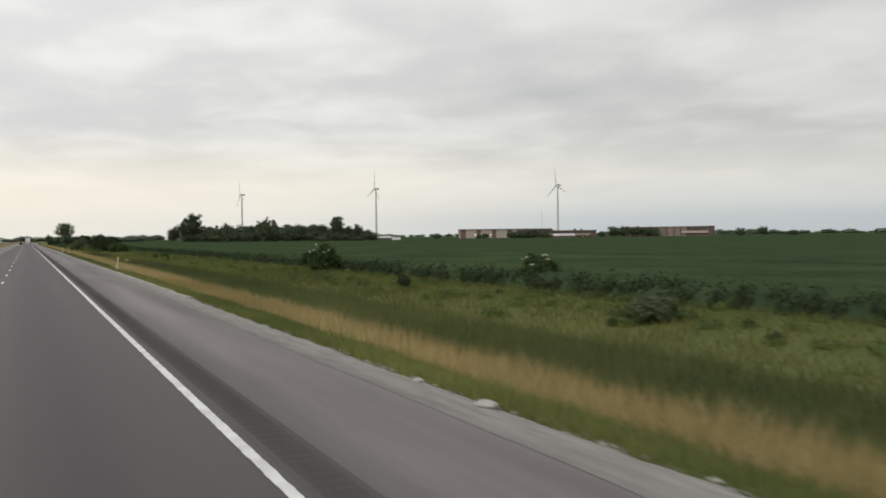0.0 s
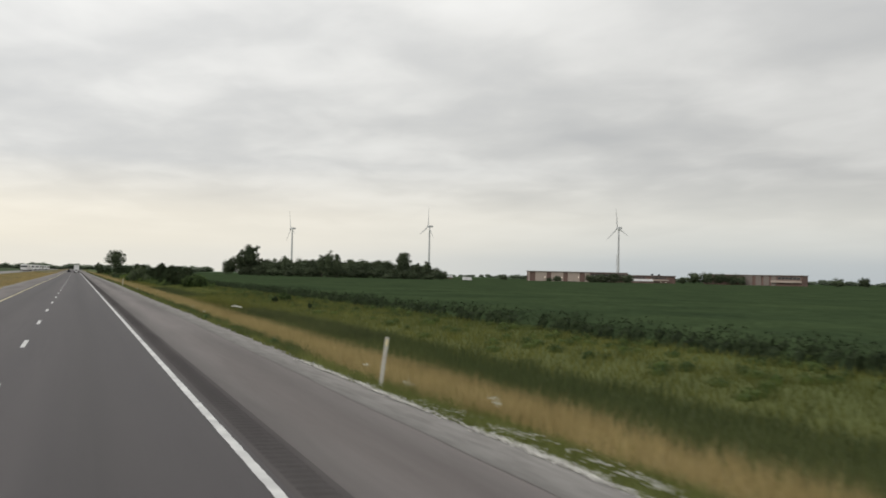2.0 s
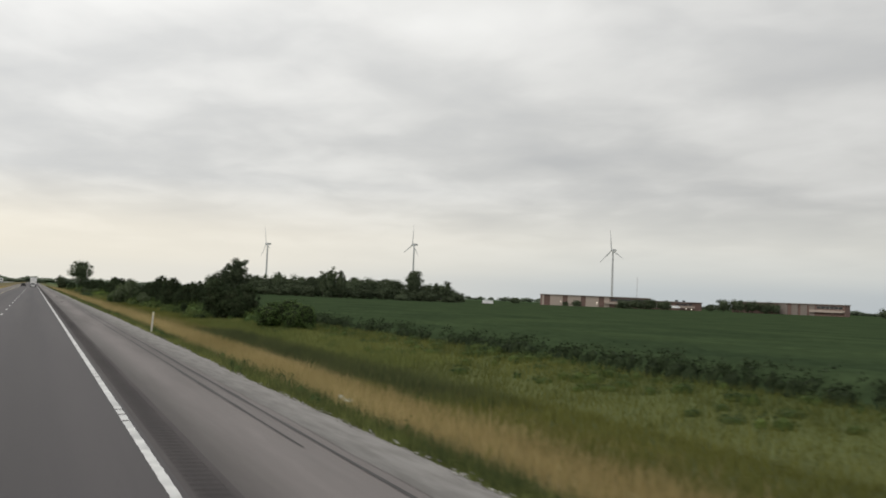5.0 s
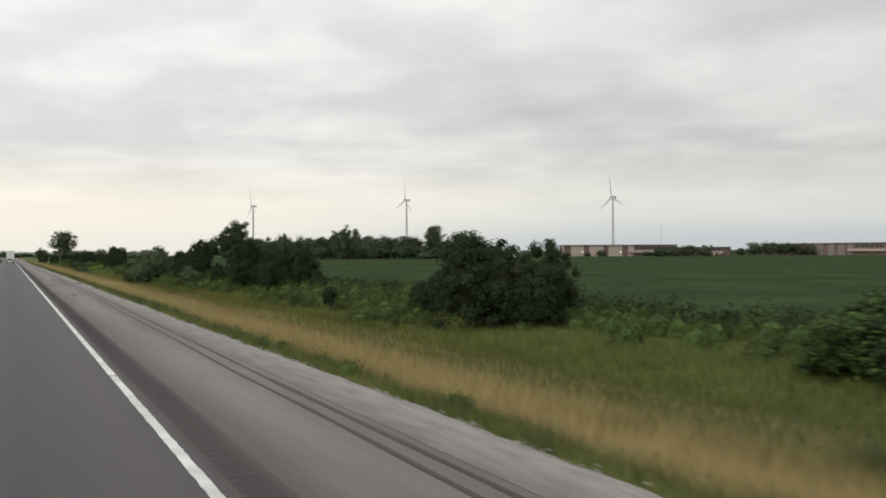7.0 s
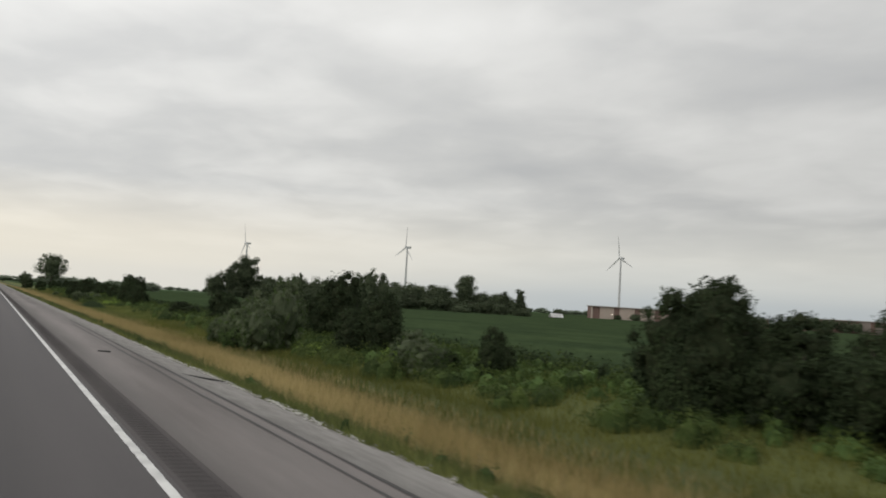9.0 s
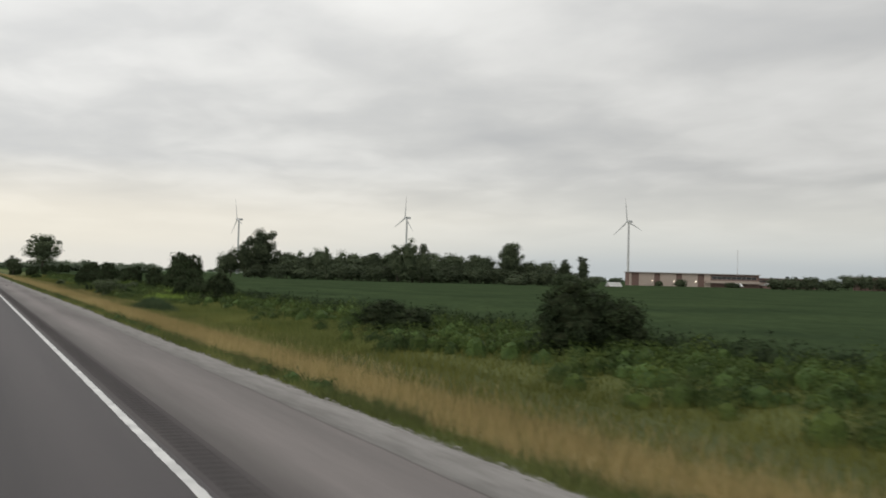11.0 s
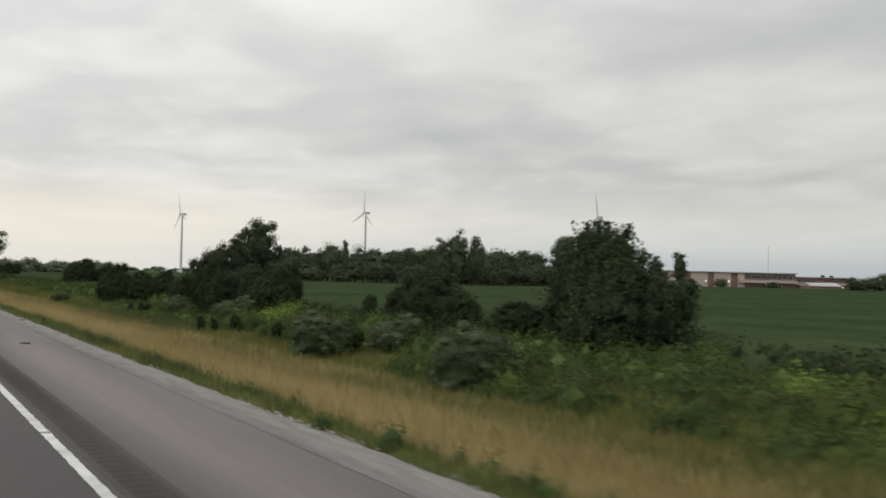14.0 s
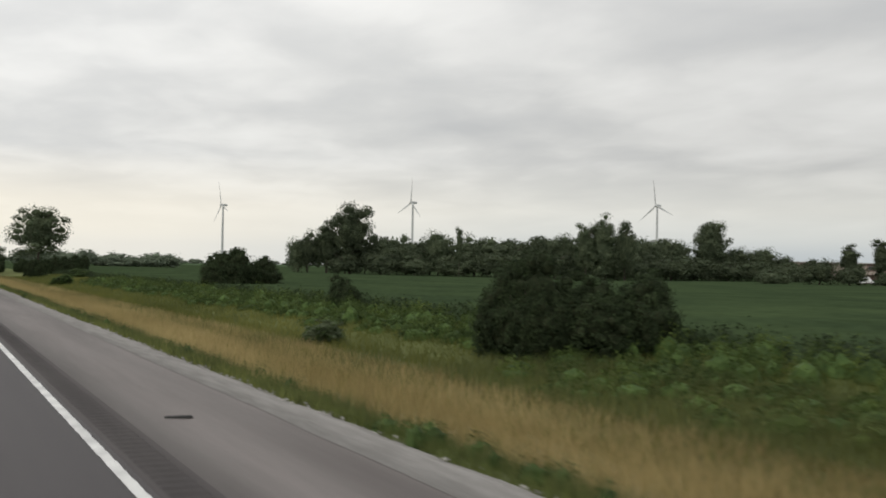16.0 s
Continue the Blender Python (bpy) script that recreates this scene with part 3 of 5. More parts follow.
# unit bushes: one metre wide and high, scaled at planting
def bush_points(rng, n, mounds, lump, core=0.5):
    """Several upright mounds of unlike height grown together down to the ground."""
    pts, cores, outs = [], [], []
    for k in range(mounds):
        a = math.tau * (k + rng.uniform(-0.3, 0.3)) / mounds
        off = 0.0 if mounds == 1 else rng.uniform(0.14, 0.24)
        hh = 1.0 if k == 0 else rng.uniform(0.58, 0.92)
        wd = rng.uniform(0.30, 0.40) if mounds > 1 else 0.45
        p, c, o = crown_points(rng, n // mounds, 52, wd, hh * 0.5, hh * 0.5, 0.0, lump, core, 0.22, box_like=2.3, low=-0.85, rough=0.13, depth=(0.84, 1.02), heart=0.76)
        zs = hh / np.percentile(p[:, 2], 99.0)
        for q in (p, c):
            q[:, 2] *= zs
            # branches sweep out near the ground
            q[:, :2] *= 1 + 0.35 * np.clip(1 - q[:, 2:3] / hh / 0.4, 0, 1)
            q[:, 0] += math.cos(a) * off
            q[:, 1] += math.sin(a) * off
        keep = p[:, 2] < hh * 1.03
        pts.append(p[keep])
        outs.append(o[keep])
        cores.append(c)
    pts, cores, outs = np.concatenate(pts), np.concatenate(cores), np.concatenate(outs)
    pts[:, 2] = np.maximum(pts[:, 2], 0.0)
    mid = pts[:, :2].mean(0)
    wide = np.percentile(np.abs(pts[:, :2] - mid), 98.0) * 2
    pts[:, :2] = (pts[:, :2] - mid) / wide
    cores[:, :2] = (cores[:, :2] - mid) / wide
    cores[:, 3:5] /= wide
    return pts, cores, outs


BUSH = {}
for kind, mat, count, n, size, lump, mounds in (("dark", LEAF_DARK, 6, 11500, 0.0355, (0.055, 0.17), 3), ("grey", LEAF_GREY, 3, 12500, 0.038, (0.05, 0.16), 4),
                                                ("mid", LEAF_MID, 3, 8000, 0.042, (0.06, 0.18), 3), ("sapling", LEAF_DARK, 3, 1500, 0.085, (0.10, 0.20), 1)):
    for k in range(count):
        rng = np.random.RandomState(100 + len(BUSH) * 10 + k * 7 + len(kind))
        if kind == "sapling":
            pts, cores, outs = crown_points(rng, n, 22, 0.42, 0.36, 0.62, 0.12, lump, 0.6, 0.25, box_like=1.8, rough=0.28, heart=0.4)
        else:
            pts, cores, outs = bush_points(rng, n, mounds, lump, 0.55 if kind == "grey" else 0.6)
        slim = 0.42 if kind == "grey" else 0.6
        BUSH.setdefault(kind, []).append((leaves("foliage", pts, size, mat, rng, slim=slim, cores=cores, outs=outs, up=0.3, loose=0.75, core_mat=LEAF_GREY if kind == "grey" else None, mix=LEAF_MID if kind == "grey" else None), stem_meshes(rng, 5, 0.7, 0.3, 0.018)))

BUSH_WORDS = {"dark": ("dense dark green roadside shrub in full leaf", "shrub"), "grey": ("grey-green willow-like shrub with narrow leaves", "shrub"),
              "mid": ("low leafy green bush among roadside weeds", "bush"), "sapling": ("thin young sapling standing in the long grass", "sapling")}


def plant(kind, x, y, w, h, z=None, words=None):
    leaf, stems = random.choice(BUSH[kind])
    z = float(ground_z(x)) if z is None else z
    turn = random.uniform(0, 360)
    m = pose(x, y, z, 0, 0, turn) @ Matrix.Diagonal((w * random.uniform(0.95, 1.06), w * random.uniform(0.9, 1.06), h, 1))
    label, category = BUSH_WORDS[kind]
    r = root("sapling" if kind == "sapling" else "shrub", m, words or label, category, "roadside shrubs")
    new("foliage", leaf).parent = r
    for me in stems:
        new("stem", me).parent = r
    return r


SHRUBS = [
    ("mid", 24.4, 76.4, 3.0, 2.7), ("sapling", 24.8, 83, 1.3, 1.8), ("mid", 22.0, 161, 1.4, 1.1), ("mid", 27.5, 44.5, 2.4, 2.0), ("grey", 21.1, 26.2, 1.9, 1.2),
    ("sapling", 20.9, 49.5, 1.0, 1.0), ("sapling", 19.8, 141, 0.5, 0.7), ("sapling", 20, 157, 0.7, 0.8), 
    ("dark", 19.8, 255.6, 4.4, 4.4), ("dark", 21.5, 253.8, 3.3, 3.9), ("mid", 21.0, 234.2, 4.6, 2.6), ("mid", 20.6, 236.8, 2.8, 2.3), ("mid", 21.8, 231.6, 2.6, 2.2), ("sapling", 18.0, 272.3, 1.1, 1.7), ("dark", 20.9, 263.2, 2.6, 2.6),
    ("dark", 21.8, 304.8, 7.2, 4.7), ("dark", 22.4, 296.0, 5.8, 3.9), ("dark", 23.4, 300.0, 4.5, 4.2), ("dark", 23.6, 291.5, 1.9, 1.9), ("dark", 21.0, 318.6, 1.9, 2.5),
    ("grey", 18.7, 321.5, 2.8, 2.3), ("dark", 20.7, 332.6, 4.0, 3.9), ("grey", 17.6, 341.3, 3.2, 4.8), ("grey", 16.5, 342.3, 3.2, 4.0), ("grey", 15.8, 344.3, 3.0, 3.3), ("grey", 15.5, 347.0, 2.8, 2.6), ("grey", 16.0, 339.8, 2.8, 3.3), ("grey", 18.6, 344.5, 3.2, 4.2), ("dark", 24.6, 349.0, 4.8, 5.3), ("dark", 23.5, 354.0, 3.6, 3.8),
    ("dark", 23.0, 376.6, 4.7, 3.4), ("dark", 21.5, 392.0, 3.7, 1.9), ("mid", 22.6, 397.0, 3.0, 1.5), ("dark", 22.6, 437.4, 3.9, 3.1), ("dark", 22.3, 451.7, 2.9, 3.4), ("dark", 22.9, 450.3, 1.8, 1.9), ("dark", 23.0, 448.8, 2.5, 2.4),
    ("dark", 25.2, 467.4, 4.8, 5.5), ("dark", 26.6, 470.6, 4.6, 5.2), ("dark", 25.8, 469.2, 4.0, 5.1), ("mid", 17.6, 465.9, 2.2, 1.5), ("mid", 18.2, 478.6, 2.2, 1.6), ("mid", 15.2, 342.0, 2.4, 1.7), ("mid", 19.9, 321.9, 2.0, 1.5), ("grey", 16.9, 477.8, 3.2, 2.1), ("grey", 16.2, 464.8, 3.1, 2.4), ("dark", 24.2, 478.8, 3.8, 3.5), ("grey", 19.9, 476.4, 2.3, 1.7),
    ("dark", 28.2, 489.0, 3.3, 3.4), ("dark", 29.6, 486.5, 1.9, 2.5), ("dark", 25.6, 474.4, 3.0, 2.0), ("dark", 22.2, 505.0, 6.0, 4.3), ("dark", 23.6, 500.0, 3.6, 3.8), ("dark", 23.2, 514.5, 5.8, 4.3),
    ("grey", 21.0, 500.5, 3.0, 1.7), ("grey", 19.8, 511.0, 2.6, 1.5), ("dark", 21.5, 531.0, 9.0, 4.0), ("dark", 28.2, 596.5, 5.4, 4.7),
    ("dark", 32.3, 597.0, 4.8, 3.9), ("dark", 24.7, 558.6, 2.3, 2.5), ("grey", 16.6, 543.5, 2.2, 1.2), ("mid", 25.0, 671.0, 4.5, 1.7), ("sapling", 16.1, 492.9, 0.6, 1.2), ("sapling", 16.6, 492.0, 0.5, 1.0), ("sapling", 17.8, 492.0, 0.7, 1.1),
    ("sapling", 17.6, 484.9, 0.7, 1.1), ("sapling", 23.0, 490.5, 0.9, 1.3), ("sapling", 26.0, 490.4, 1.1, 1.9), ("sapling", 17.8, 513.8, 0.5, 1.0), ("sapling", 17.2, 514.6, 0.4, 1.0), ("sapling", 18.1, 512.9, 0.7, 0.9),
    ("dark", 20.0, 690, 6.0, 3.6), ("dark", 27.0, 712, 7.0, 4.0), ("dark", 33.0, 730, 7.0, 4.4), ("dark", 22.0, 736, 6.0, 3.4), ("dark", 17.0, 755, 6.0, 3.6), ("mid", 18.0, 640, 3.0, 1.6),
]
for kind, x, y, w, h in SHRUBS:
    n = 1 if w < 5.0 or kind == "mid" else round(w / 2.2)
    if n == 1:
        plant(kind, x, y, w, h)
        continue
    # a thicket of several shrubs grown into each other, spread across the camera's line of sight
    tall = random.randrange(n)
    for k in range(n):
        q = (k + 0.5) / n - 0.5
        sub = w / n * random.uniform(1.35, 1.7)
        reach = w - sub * 0.8
        side = random.uniform(-0.5, 0.5)
        plant(kind, x + q * reach * 0.70 + side, y - q * reach * 0.70 + side, sub, h * (1.0 if k == tall else random.uniform(0.74, 1.0)))

# white flower heads on the two elder bushes
rng = np.random.RandomState(9)
for x, y, w, h in ((24.4, 76.4, 3.0, 2.7), (27.5, 44.5, 2.4, 2.0)):
    pts = []
    for _ in range(8):
        a, e = rng.uniform(math.pi * 0.55, math.pi * 2.0), rng.uniform(0.25, 1.25)
        c = np.array([x + math.cos(a) * math.cos(e) * w * 0.46, y + math.sin(a) * math.cos(e) * w * 0.46, float(ground_z(x)) + h * (0.5 + 0.5 * math.sin(e))])
        pts.append(c + rng.normal(size=(40, 3)) * np.array([0.075, 0.075, 0.03]))
    tagged(new("flower_heads", leaves("flower_heads", np.concatenate(pts), 0.05, FLOWER, rng, up=2.0, slim=0.9)), "flat white flower heads on an elder bush", "flowers", kind="stuff")


# ---- trees ----
def tree_meshes(seed, n, lumps, rx, rz, zc, lump, size, mat, low, core=0.6, rough=0.16, depth=(0.6, 1.0), heart=0.6, aspect=1.15):
    """A crown and trunk one metre wide and high, to be drawn out to about the given height by width."""
    rng = np.random.RandomState(seed)
    pts, cores, outs = crown_points(rng, n, lumps, rx, rz, zc, low, lump, core, 0.22, 0.85 / aspect, box_like=2.2, rough=rough, depth=depth, heart=heart)
    tall, wide = np.percentile(pts[:, 2], 99.3), np.percentile(np.abs(pts[:, :2]), 97.5) * 2
    tall /= aspect
    pts /= (wide, wide, tall)
    cores /= (wide, wide, tall, wide, wide, tall)
    bm = bmesh.new()
    p = Vector((0, 0, -0.02))
    for s in range(5):
        q = p + Vector((rng.normal() * 0.012, rng.normal() * 0.012, 0.15))
        add_tube(bm, p, q, 0.03 * (1 - s * 0.16), 0.03 * (0.84 - s * 0.16), 8)
        if s > 0:
            for _ in range(2):
                a = rng.uniform(0, math.tau)
                m = q + Vector((math.cos(a) * rx * 0.4, math.sin(a) * rx * 0.4, 0.10))
                e = m + Vector((math.cos(a) * rx * 0.3, math.sin(a) * rx * 0.3, 0.10))
                add_tube(bm, q, m, 0.012, 0.008, 5)
                add_tube(bm, m, e, 0.008, 0.003, 5)
        p = q
    crown = leaves("crown", pts, size * 1.1, mat, rng, up=0.3, slim=0.8, cores=cores, outs=outs, loose=0.9, core_mat=mat, plain=True)
    crown.transform(Matrix.Diagonal((1, 1, 1 / aspect, 1)))
    return crown, bm_mesh("trunk", bm, BARK)


TREE = {
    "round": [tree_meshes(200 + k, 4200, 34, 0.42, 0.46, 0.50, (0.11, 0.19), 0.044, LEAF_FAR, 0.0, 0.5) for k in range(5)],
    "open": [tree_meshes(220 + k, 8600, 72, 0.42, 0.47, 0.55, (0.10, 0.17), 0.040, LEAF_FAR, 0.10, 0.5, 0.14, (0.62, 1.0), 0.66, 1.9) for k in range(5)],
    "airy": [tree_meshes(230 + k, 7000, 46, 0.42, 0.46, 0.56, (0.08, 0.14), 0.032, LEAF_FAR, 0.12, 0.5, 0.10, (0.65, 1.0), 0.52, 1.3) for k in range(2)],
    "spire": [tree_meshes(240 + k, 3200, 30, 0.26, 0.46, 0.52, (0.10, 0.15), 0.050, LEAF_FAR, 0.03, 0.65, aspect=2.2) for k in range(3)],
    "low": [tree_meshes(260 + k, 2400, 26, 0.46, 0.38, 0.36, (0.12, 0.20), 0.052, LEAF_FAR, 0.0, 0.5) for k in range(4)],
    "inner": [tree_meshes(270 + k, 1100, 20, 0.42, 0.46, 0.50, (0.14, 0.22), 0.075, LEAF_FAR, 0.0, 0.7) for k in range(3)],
    "hedge": [tree_meshes(280 + k, 700, 14, 0.46, 0.38, 0.36, (0.14, 0.22), 0.095, LEAF_HAZED, 0.0, 0.65) for k in range(4)],
}
TREE_WORDS = {"round": "dark broad-crowned deciduous tree at a field's far side", "open": "tall open-crowned tree with gaps between its limbs", "airy": "tall lone tree with a loose airy crown",
              "spire": "slim columnar tree rising above its neighbours", "low": "low dark tree at the border of a wood", "inner": "broad-crowned deciduous tree inside a wood", "hedge": "low tree in a distant hedgerow, haze put into its colour"}


def grow(kind, x, y, w, h, z=-0.45, group="trees beyond the field"):
    crown, trunk = random.choice(TREE[kind])
    drop = FALL * min(1, max(0, (x - 60) / 80))
    z, h = z - drop, h + drop
    m = pose(x, y, z, 0, 0, random.uniform(0, 360)) @ Matrix.Diagonal((w, w, h, 1))
    r = root("tree", m, TREE_WORDS[kind], "tree", group)
    for nm, me in (("crown", crown), ("trunk", trunk)):
        new(nm, me).parent = r


WOOD = [("low", 116, 796, 9, 12), ("round", 119, 794, 9, 15), ("open", 125, 791, 8, 18), ("airy", 132.5, 787, 18, 24.6), ("round", 144, 780, 13, 11.4), ("round", 153, 775, 12, 10),
        ("round", 159, 771, 11, 15.3), ("spire", 153.5, 748, 3.2, 16), ("round", 170, 764, 13, 14.5), ("round", 180, 757, 13, 13), ("round", 170, 727, 11, 13.2), ("round", 177, 723, 10, 13.8),
        ("open", 172, 706, 7.5, 16.5), ("open", 176.5, 704, 9, 19.6), ("round", 182, 700, 7, 17.4), ("round", 200, 722, 13, 14), ("round", 210, 722, 12, 14), ("round", 224, 724, 12, 14),
        ("round", 232, 727, 11, 13.6), ("open", 243.5, 722, 12, 20.6), ("round", 252, 718, 11, 11.6), ("round", 260, 713, 12, 11.6), ("low", 267, 709, 11, 9), ("low", 272, 706, 9, 7),
        ("low", 128, 782, 13, 7), ("low", 138, 774, 13, 7.5), ("low", 148, 768, 13, 7), ("low", 158, 758, 13, 7.5), ("low", 166, 744, 14, 8), ("low", 168, 716, 14, 8), ("low", 180, 706, 14, 8),
        ("low", 190, 708, 14, 8.5), ("low", 203, 712, 14, 8.5), ("low", 216, 714, 14, 8), ("low", 229, 714, 14, 7.5), ("low", 241, 712, 13, 7), ("low", 252, 708, 13, 6.5), ("low", 262, 704, 11, 6),
        ("spire", 237.5, 653.5, 5.4, 13.0), ("spire", 232.6, 660, 6.8, 11.6), ("low", 224, 664, 10, 7.2), ("low", 228, 657, 10, 5.2), ("low", 214, 672, 10, 4.2), ("low", 237, 650, 9, 4.2)]
for k in WOOD:
    grow(*k)
# the wood's inner trees close the gaps
rng = np.random.RandomState(31)
for k in range(46):
    q = (k + rng.uniform(-0.4, 0.4)) / 46
    x = 134 + 128 * q
    y = 800 - 74 * q + rng.uniform(-4, 12) - 26 * math.exp(-((q - 0.34) / 0.16) ** 2)
    grow("inner", x, y, rng.uniform(10, 15), rng.uniform(10, 14) * (1.0 if q < 0.85 else 0.75))
grow("airy", 27.3, 755, 13.5, 16.6, -0.5, "trees beside the road")
grow("round", 15.6, 742, 6.6, 7.2, -0.6, "trees beside the road")
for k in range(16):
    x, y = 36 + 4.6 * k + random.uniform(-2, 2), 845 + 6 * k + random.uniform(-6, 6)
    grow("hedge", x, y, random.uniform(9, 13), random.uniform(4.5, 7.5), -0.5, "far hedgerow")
# trees along the horizon
rng = np.random.RandomState(77)
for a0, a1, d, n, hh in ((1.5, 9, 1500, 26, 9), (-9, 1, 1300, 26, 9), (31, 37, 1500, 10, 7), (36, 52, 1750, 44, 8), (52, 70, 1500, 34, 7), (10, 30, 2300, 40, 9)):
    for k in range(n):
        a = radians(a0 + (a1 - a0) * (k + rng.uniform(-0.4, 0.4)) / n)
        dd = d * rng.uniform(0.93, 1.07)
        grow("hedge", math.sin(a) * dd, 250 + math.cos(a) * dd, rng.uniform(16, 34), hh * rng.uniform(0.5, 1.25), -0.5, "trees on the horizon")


# ---- soybean field ----
def field_z(X, Y):
    return ground_z(X) + 0.88 * np.clip((X - 25.6) / 1.1, 0, 1) ** 0.6 + 0.10 * waves(X, Y, 14, (2.1, 5.3, 14)) * np.clip(120 / (np.abs(X) + 40), 0, 1) + 0.05 * np.random.RandomState(19).normal(size=X.shape) * (X > 26) * (X < 34)


fx = list(np.arange(25.6, 50, 0.38)) + list(np.arange(50, 90, 1.5)) + list(np.arange(90, 400, 12)) + [450, 520, 620, 800, 1100, 1600]
fy = [-400, -200, -120] + list(np.arange(-60, 680, 1.5)) + [690, 720, 760, 800, 900, 1100, 1500]
tagged(new("soybean_canopy", grid_mesh("soybean_canopy", fx, fy, field_z, CROP_TOP)), "closed dark green canopy of a soybean field", "crop", kind="stuff")
rng = np.random.RandomState(15)


def scatter(n, x0, x1, y0, y1, power=1.0):
    x = x0 + (x1 - x0) * rng.rand(n) ** power
    return x, y0 + (y1 - y0) * rng.rand(n)


def mounds(name, label, category, x, y, r, t, per, size, leaf, core_mat, core=0.78, up=0.0):
    """Leafy plants in close mounds: leaves on a skin over a solid heart, mostly coloured darker for inner shade."""
    pts, cores, outs = [], [], []
    for mx, my, mr, mt in zip(x, y, r, t):
        p = rng.normal(size=(int(per * mr * mr) + 12, 3))
        p /= np.linalg.norm(p, axis=1)[:, None]
        p[:, 2] = np.abs(p[:, 2])
        outs.append(p.copy())
        base = np.array([mx, my, float(ground_z(mx)) + 0.02])
        lobes = 1 + 0.24 * np.sin(p[:, :1] * 5 + mx * 7) * np.sin(p[:, 1:2] * 5 + my * 5) + 0.14 * np.sin(p[:, 2:] * 9 + my)
        pts.append(base + p * lobes * np.clip(rng.normal(1.0, 0.10, (len(p), 1)), 0.7, 1.35) * (mr, mr, mt))
        cores.append((*base, mr * core, mr * core, mt * core))
    return tagged(new(name, leaves(name, np.concatenate(pts), size, leaf, rng, up=up, slim=0.85, cores=cores, outs=np.concatenate(outs), loose=0.8, core_mat=core_mat, plain=True)), label, category, kind="stuff")


n = 4400
y = np.tile(np.linspace(-10, 720, n // 2), 2) + rng.normal(size=n) * 0.3
x = 26.0 + 0.45 * waves(y * 0, y, 17, (3, 9, 31)) + np.repeat((0.0, 0.75), n // 2) + rng.uniform(-0.35, 0.45, n)
# dark leaf colour stands in for the shade on the crop's upright face
mounds("soybean_plants", "leafy soybean plants along the field's border", "crop", x, y, rng.uniform(0.32, 0.58, n), rng.uniform(0.62, 1.02, n) * (1 + 0.12 * waves(y * 0, y, 18, (4, 15))), 260, 0.14, LEAF_DARK, LEAF_DARK, 0.82)

# ---- grasses and weeds of the roadside ----
def blades(name, x, y, height, width, mat, lean=0.3):
    n = len(x)
    z = ground_z(x) - 0.03
    a = rng.uniform(0, math.pi, n)
    w = width * rng.uniform(0.6, 1.4, n)
    h = height * rng.uniform(0.45, 1.15, n)
    dx, dy = np.cos(a) * w / 2, np.sin(a) * w / 2
    tip = np.stack([x + rng.normal(size=n) * h * lean, y + rng.normal(size=n) * h * lean, z + h], -1)
    v = np.stack([np.stack([x - dx, y - dy, z], -1), np.stack([x + dx, y + dy, z], -1), tip], 1).reshape(-1, 3)
    return mesh_of(name, v, np.arange(3 * n).reshape(n, 3), mat)


def grass(name, label, n, x0, x1, y0, y1, height, width, mat, wander, seed, power=1.0, clump=0.0, edge=None):
    x, y = scatter(n, x0, x1, y0, y1, power)
    if edge:
        x = x + edge(y)
    x = x + wander * waves(x * 0, y, seed, (5, 17, 43))
    hh = height * (1 + 0.35 * waves(x, y, seed + 1, (1.5, 4)))
    if clump:
        keep = waves(x, y, seed + 2, (2.5, 7)) > rng.normal(size=n) * 0.3 - clump
        x, y, hh = x[keep], y[keep], hh[keep]
    tagged(new(name, blades(name, x, y, hh, width, mat)), label, "grass", kind="stuff")


grass("verge_grass", "short green grass and weeds beside the gravel", 55000, -0.06, 1.7, -10, 88, 0.26, 0.022, GRASS_VERGE, 0.0, 61, edge=gravel_edge)
grass("verge_grass", "narrow strip of short green grass beside the gravel", 150000, -0.06, 1.1, 88, 700, 0.26, 0.022, GRASS_VERGE, 0.0, 61, edge=gravel_edge)
grass("verge_tufts", "olive tufts of coarse grass in the verge", 140000, 0.05, 1.1, 92, 700, 0.42, 0.025, GRASS_DITCH, 0.0, 103, 1.0, -0.02, edge=gravel_edge)
grass("tan_grass", "band of dry straw-coloured grass in seed", 36000, 8.2, 11.7, -10, 95, 0.60, 0.020, GRASS_TAN, 0.3, 71)
grass("tan_grass", "broad band of dry straw-coloured grass in seed", 250000, 0.75, 5.4, 80, 700, 0.60, 0.020, GRASS_TAN, 0.0, 72, edge=gravel_edge)
grass("tan_mixed", "green grass mixed into the dry band", 60000, 7.8, 12.0, -10, 700, 0.50, 0.022, GRASS_BACK, 0.3, 73, 1.0, 0.05)
grass("tan_fringe", "straggling dry grass mixed into the green", 70000, 11.2, 15.2, 120, 700, 0.46, 0.022, GRASS_TAN, 0.5, 75, 1.5)
grass("tan_outer", "dry grass spreading over the ditch side", 90000, 11.6, 15.4, 440, 700, 0.5, 0.022, GRASS_TAN, 0.4, 77)
grass("ditch_grass", "dark green rank grass in the ditch", 64000, 11.5, 17.0, -10, 142, 0.62, 0.035, GRASS_DITCH, 0.5, 81)
grass("ditch_olive", "olive grass in the ditch", 28000, 11.3, 17.0, 136, 190, 0.48, 0.035, GRASS_BACK, 0.5, 82)
grass("ditch_grass", "dark green rank grass in the ditch", 22000, 12.2, 16.6, 184, 231, 0.60, 0.035, GRASS_DITCH, 0.5, 84)
grass("ditch_meadow", "yellow-green grass in the ditch", 120000, 11.2, 17.3, 208, 700, 0.42, 0.035, GRASS_BACK, 0.4, 83)
grass("ditch_rush", "patches of dark rushes in the ditch", 45000, 12.2, 15.8, 380, 700, 0.8, 0.03, GRASS_DITCH, 0.4, 87, 1.0, -0.38)
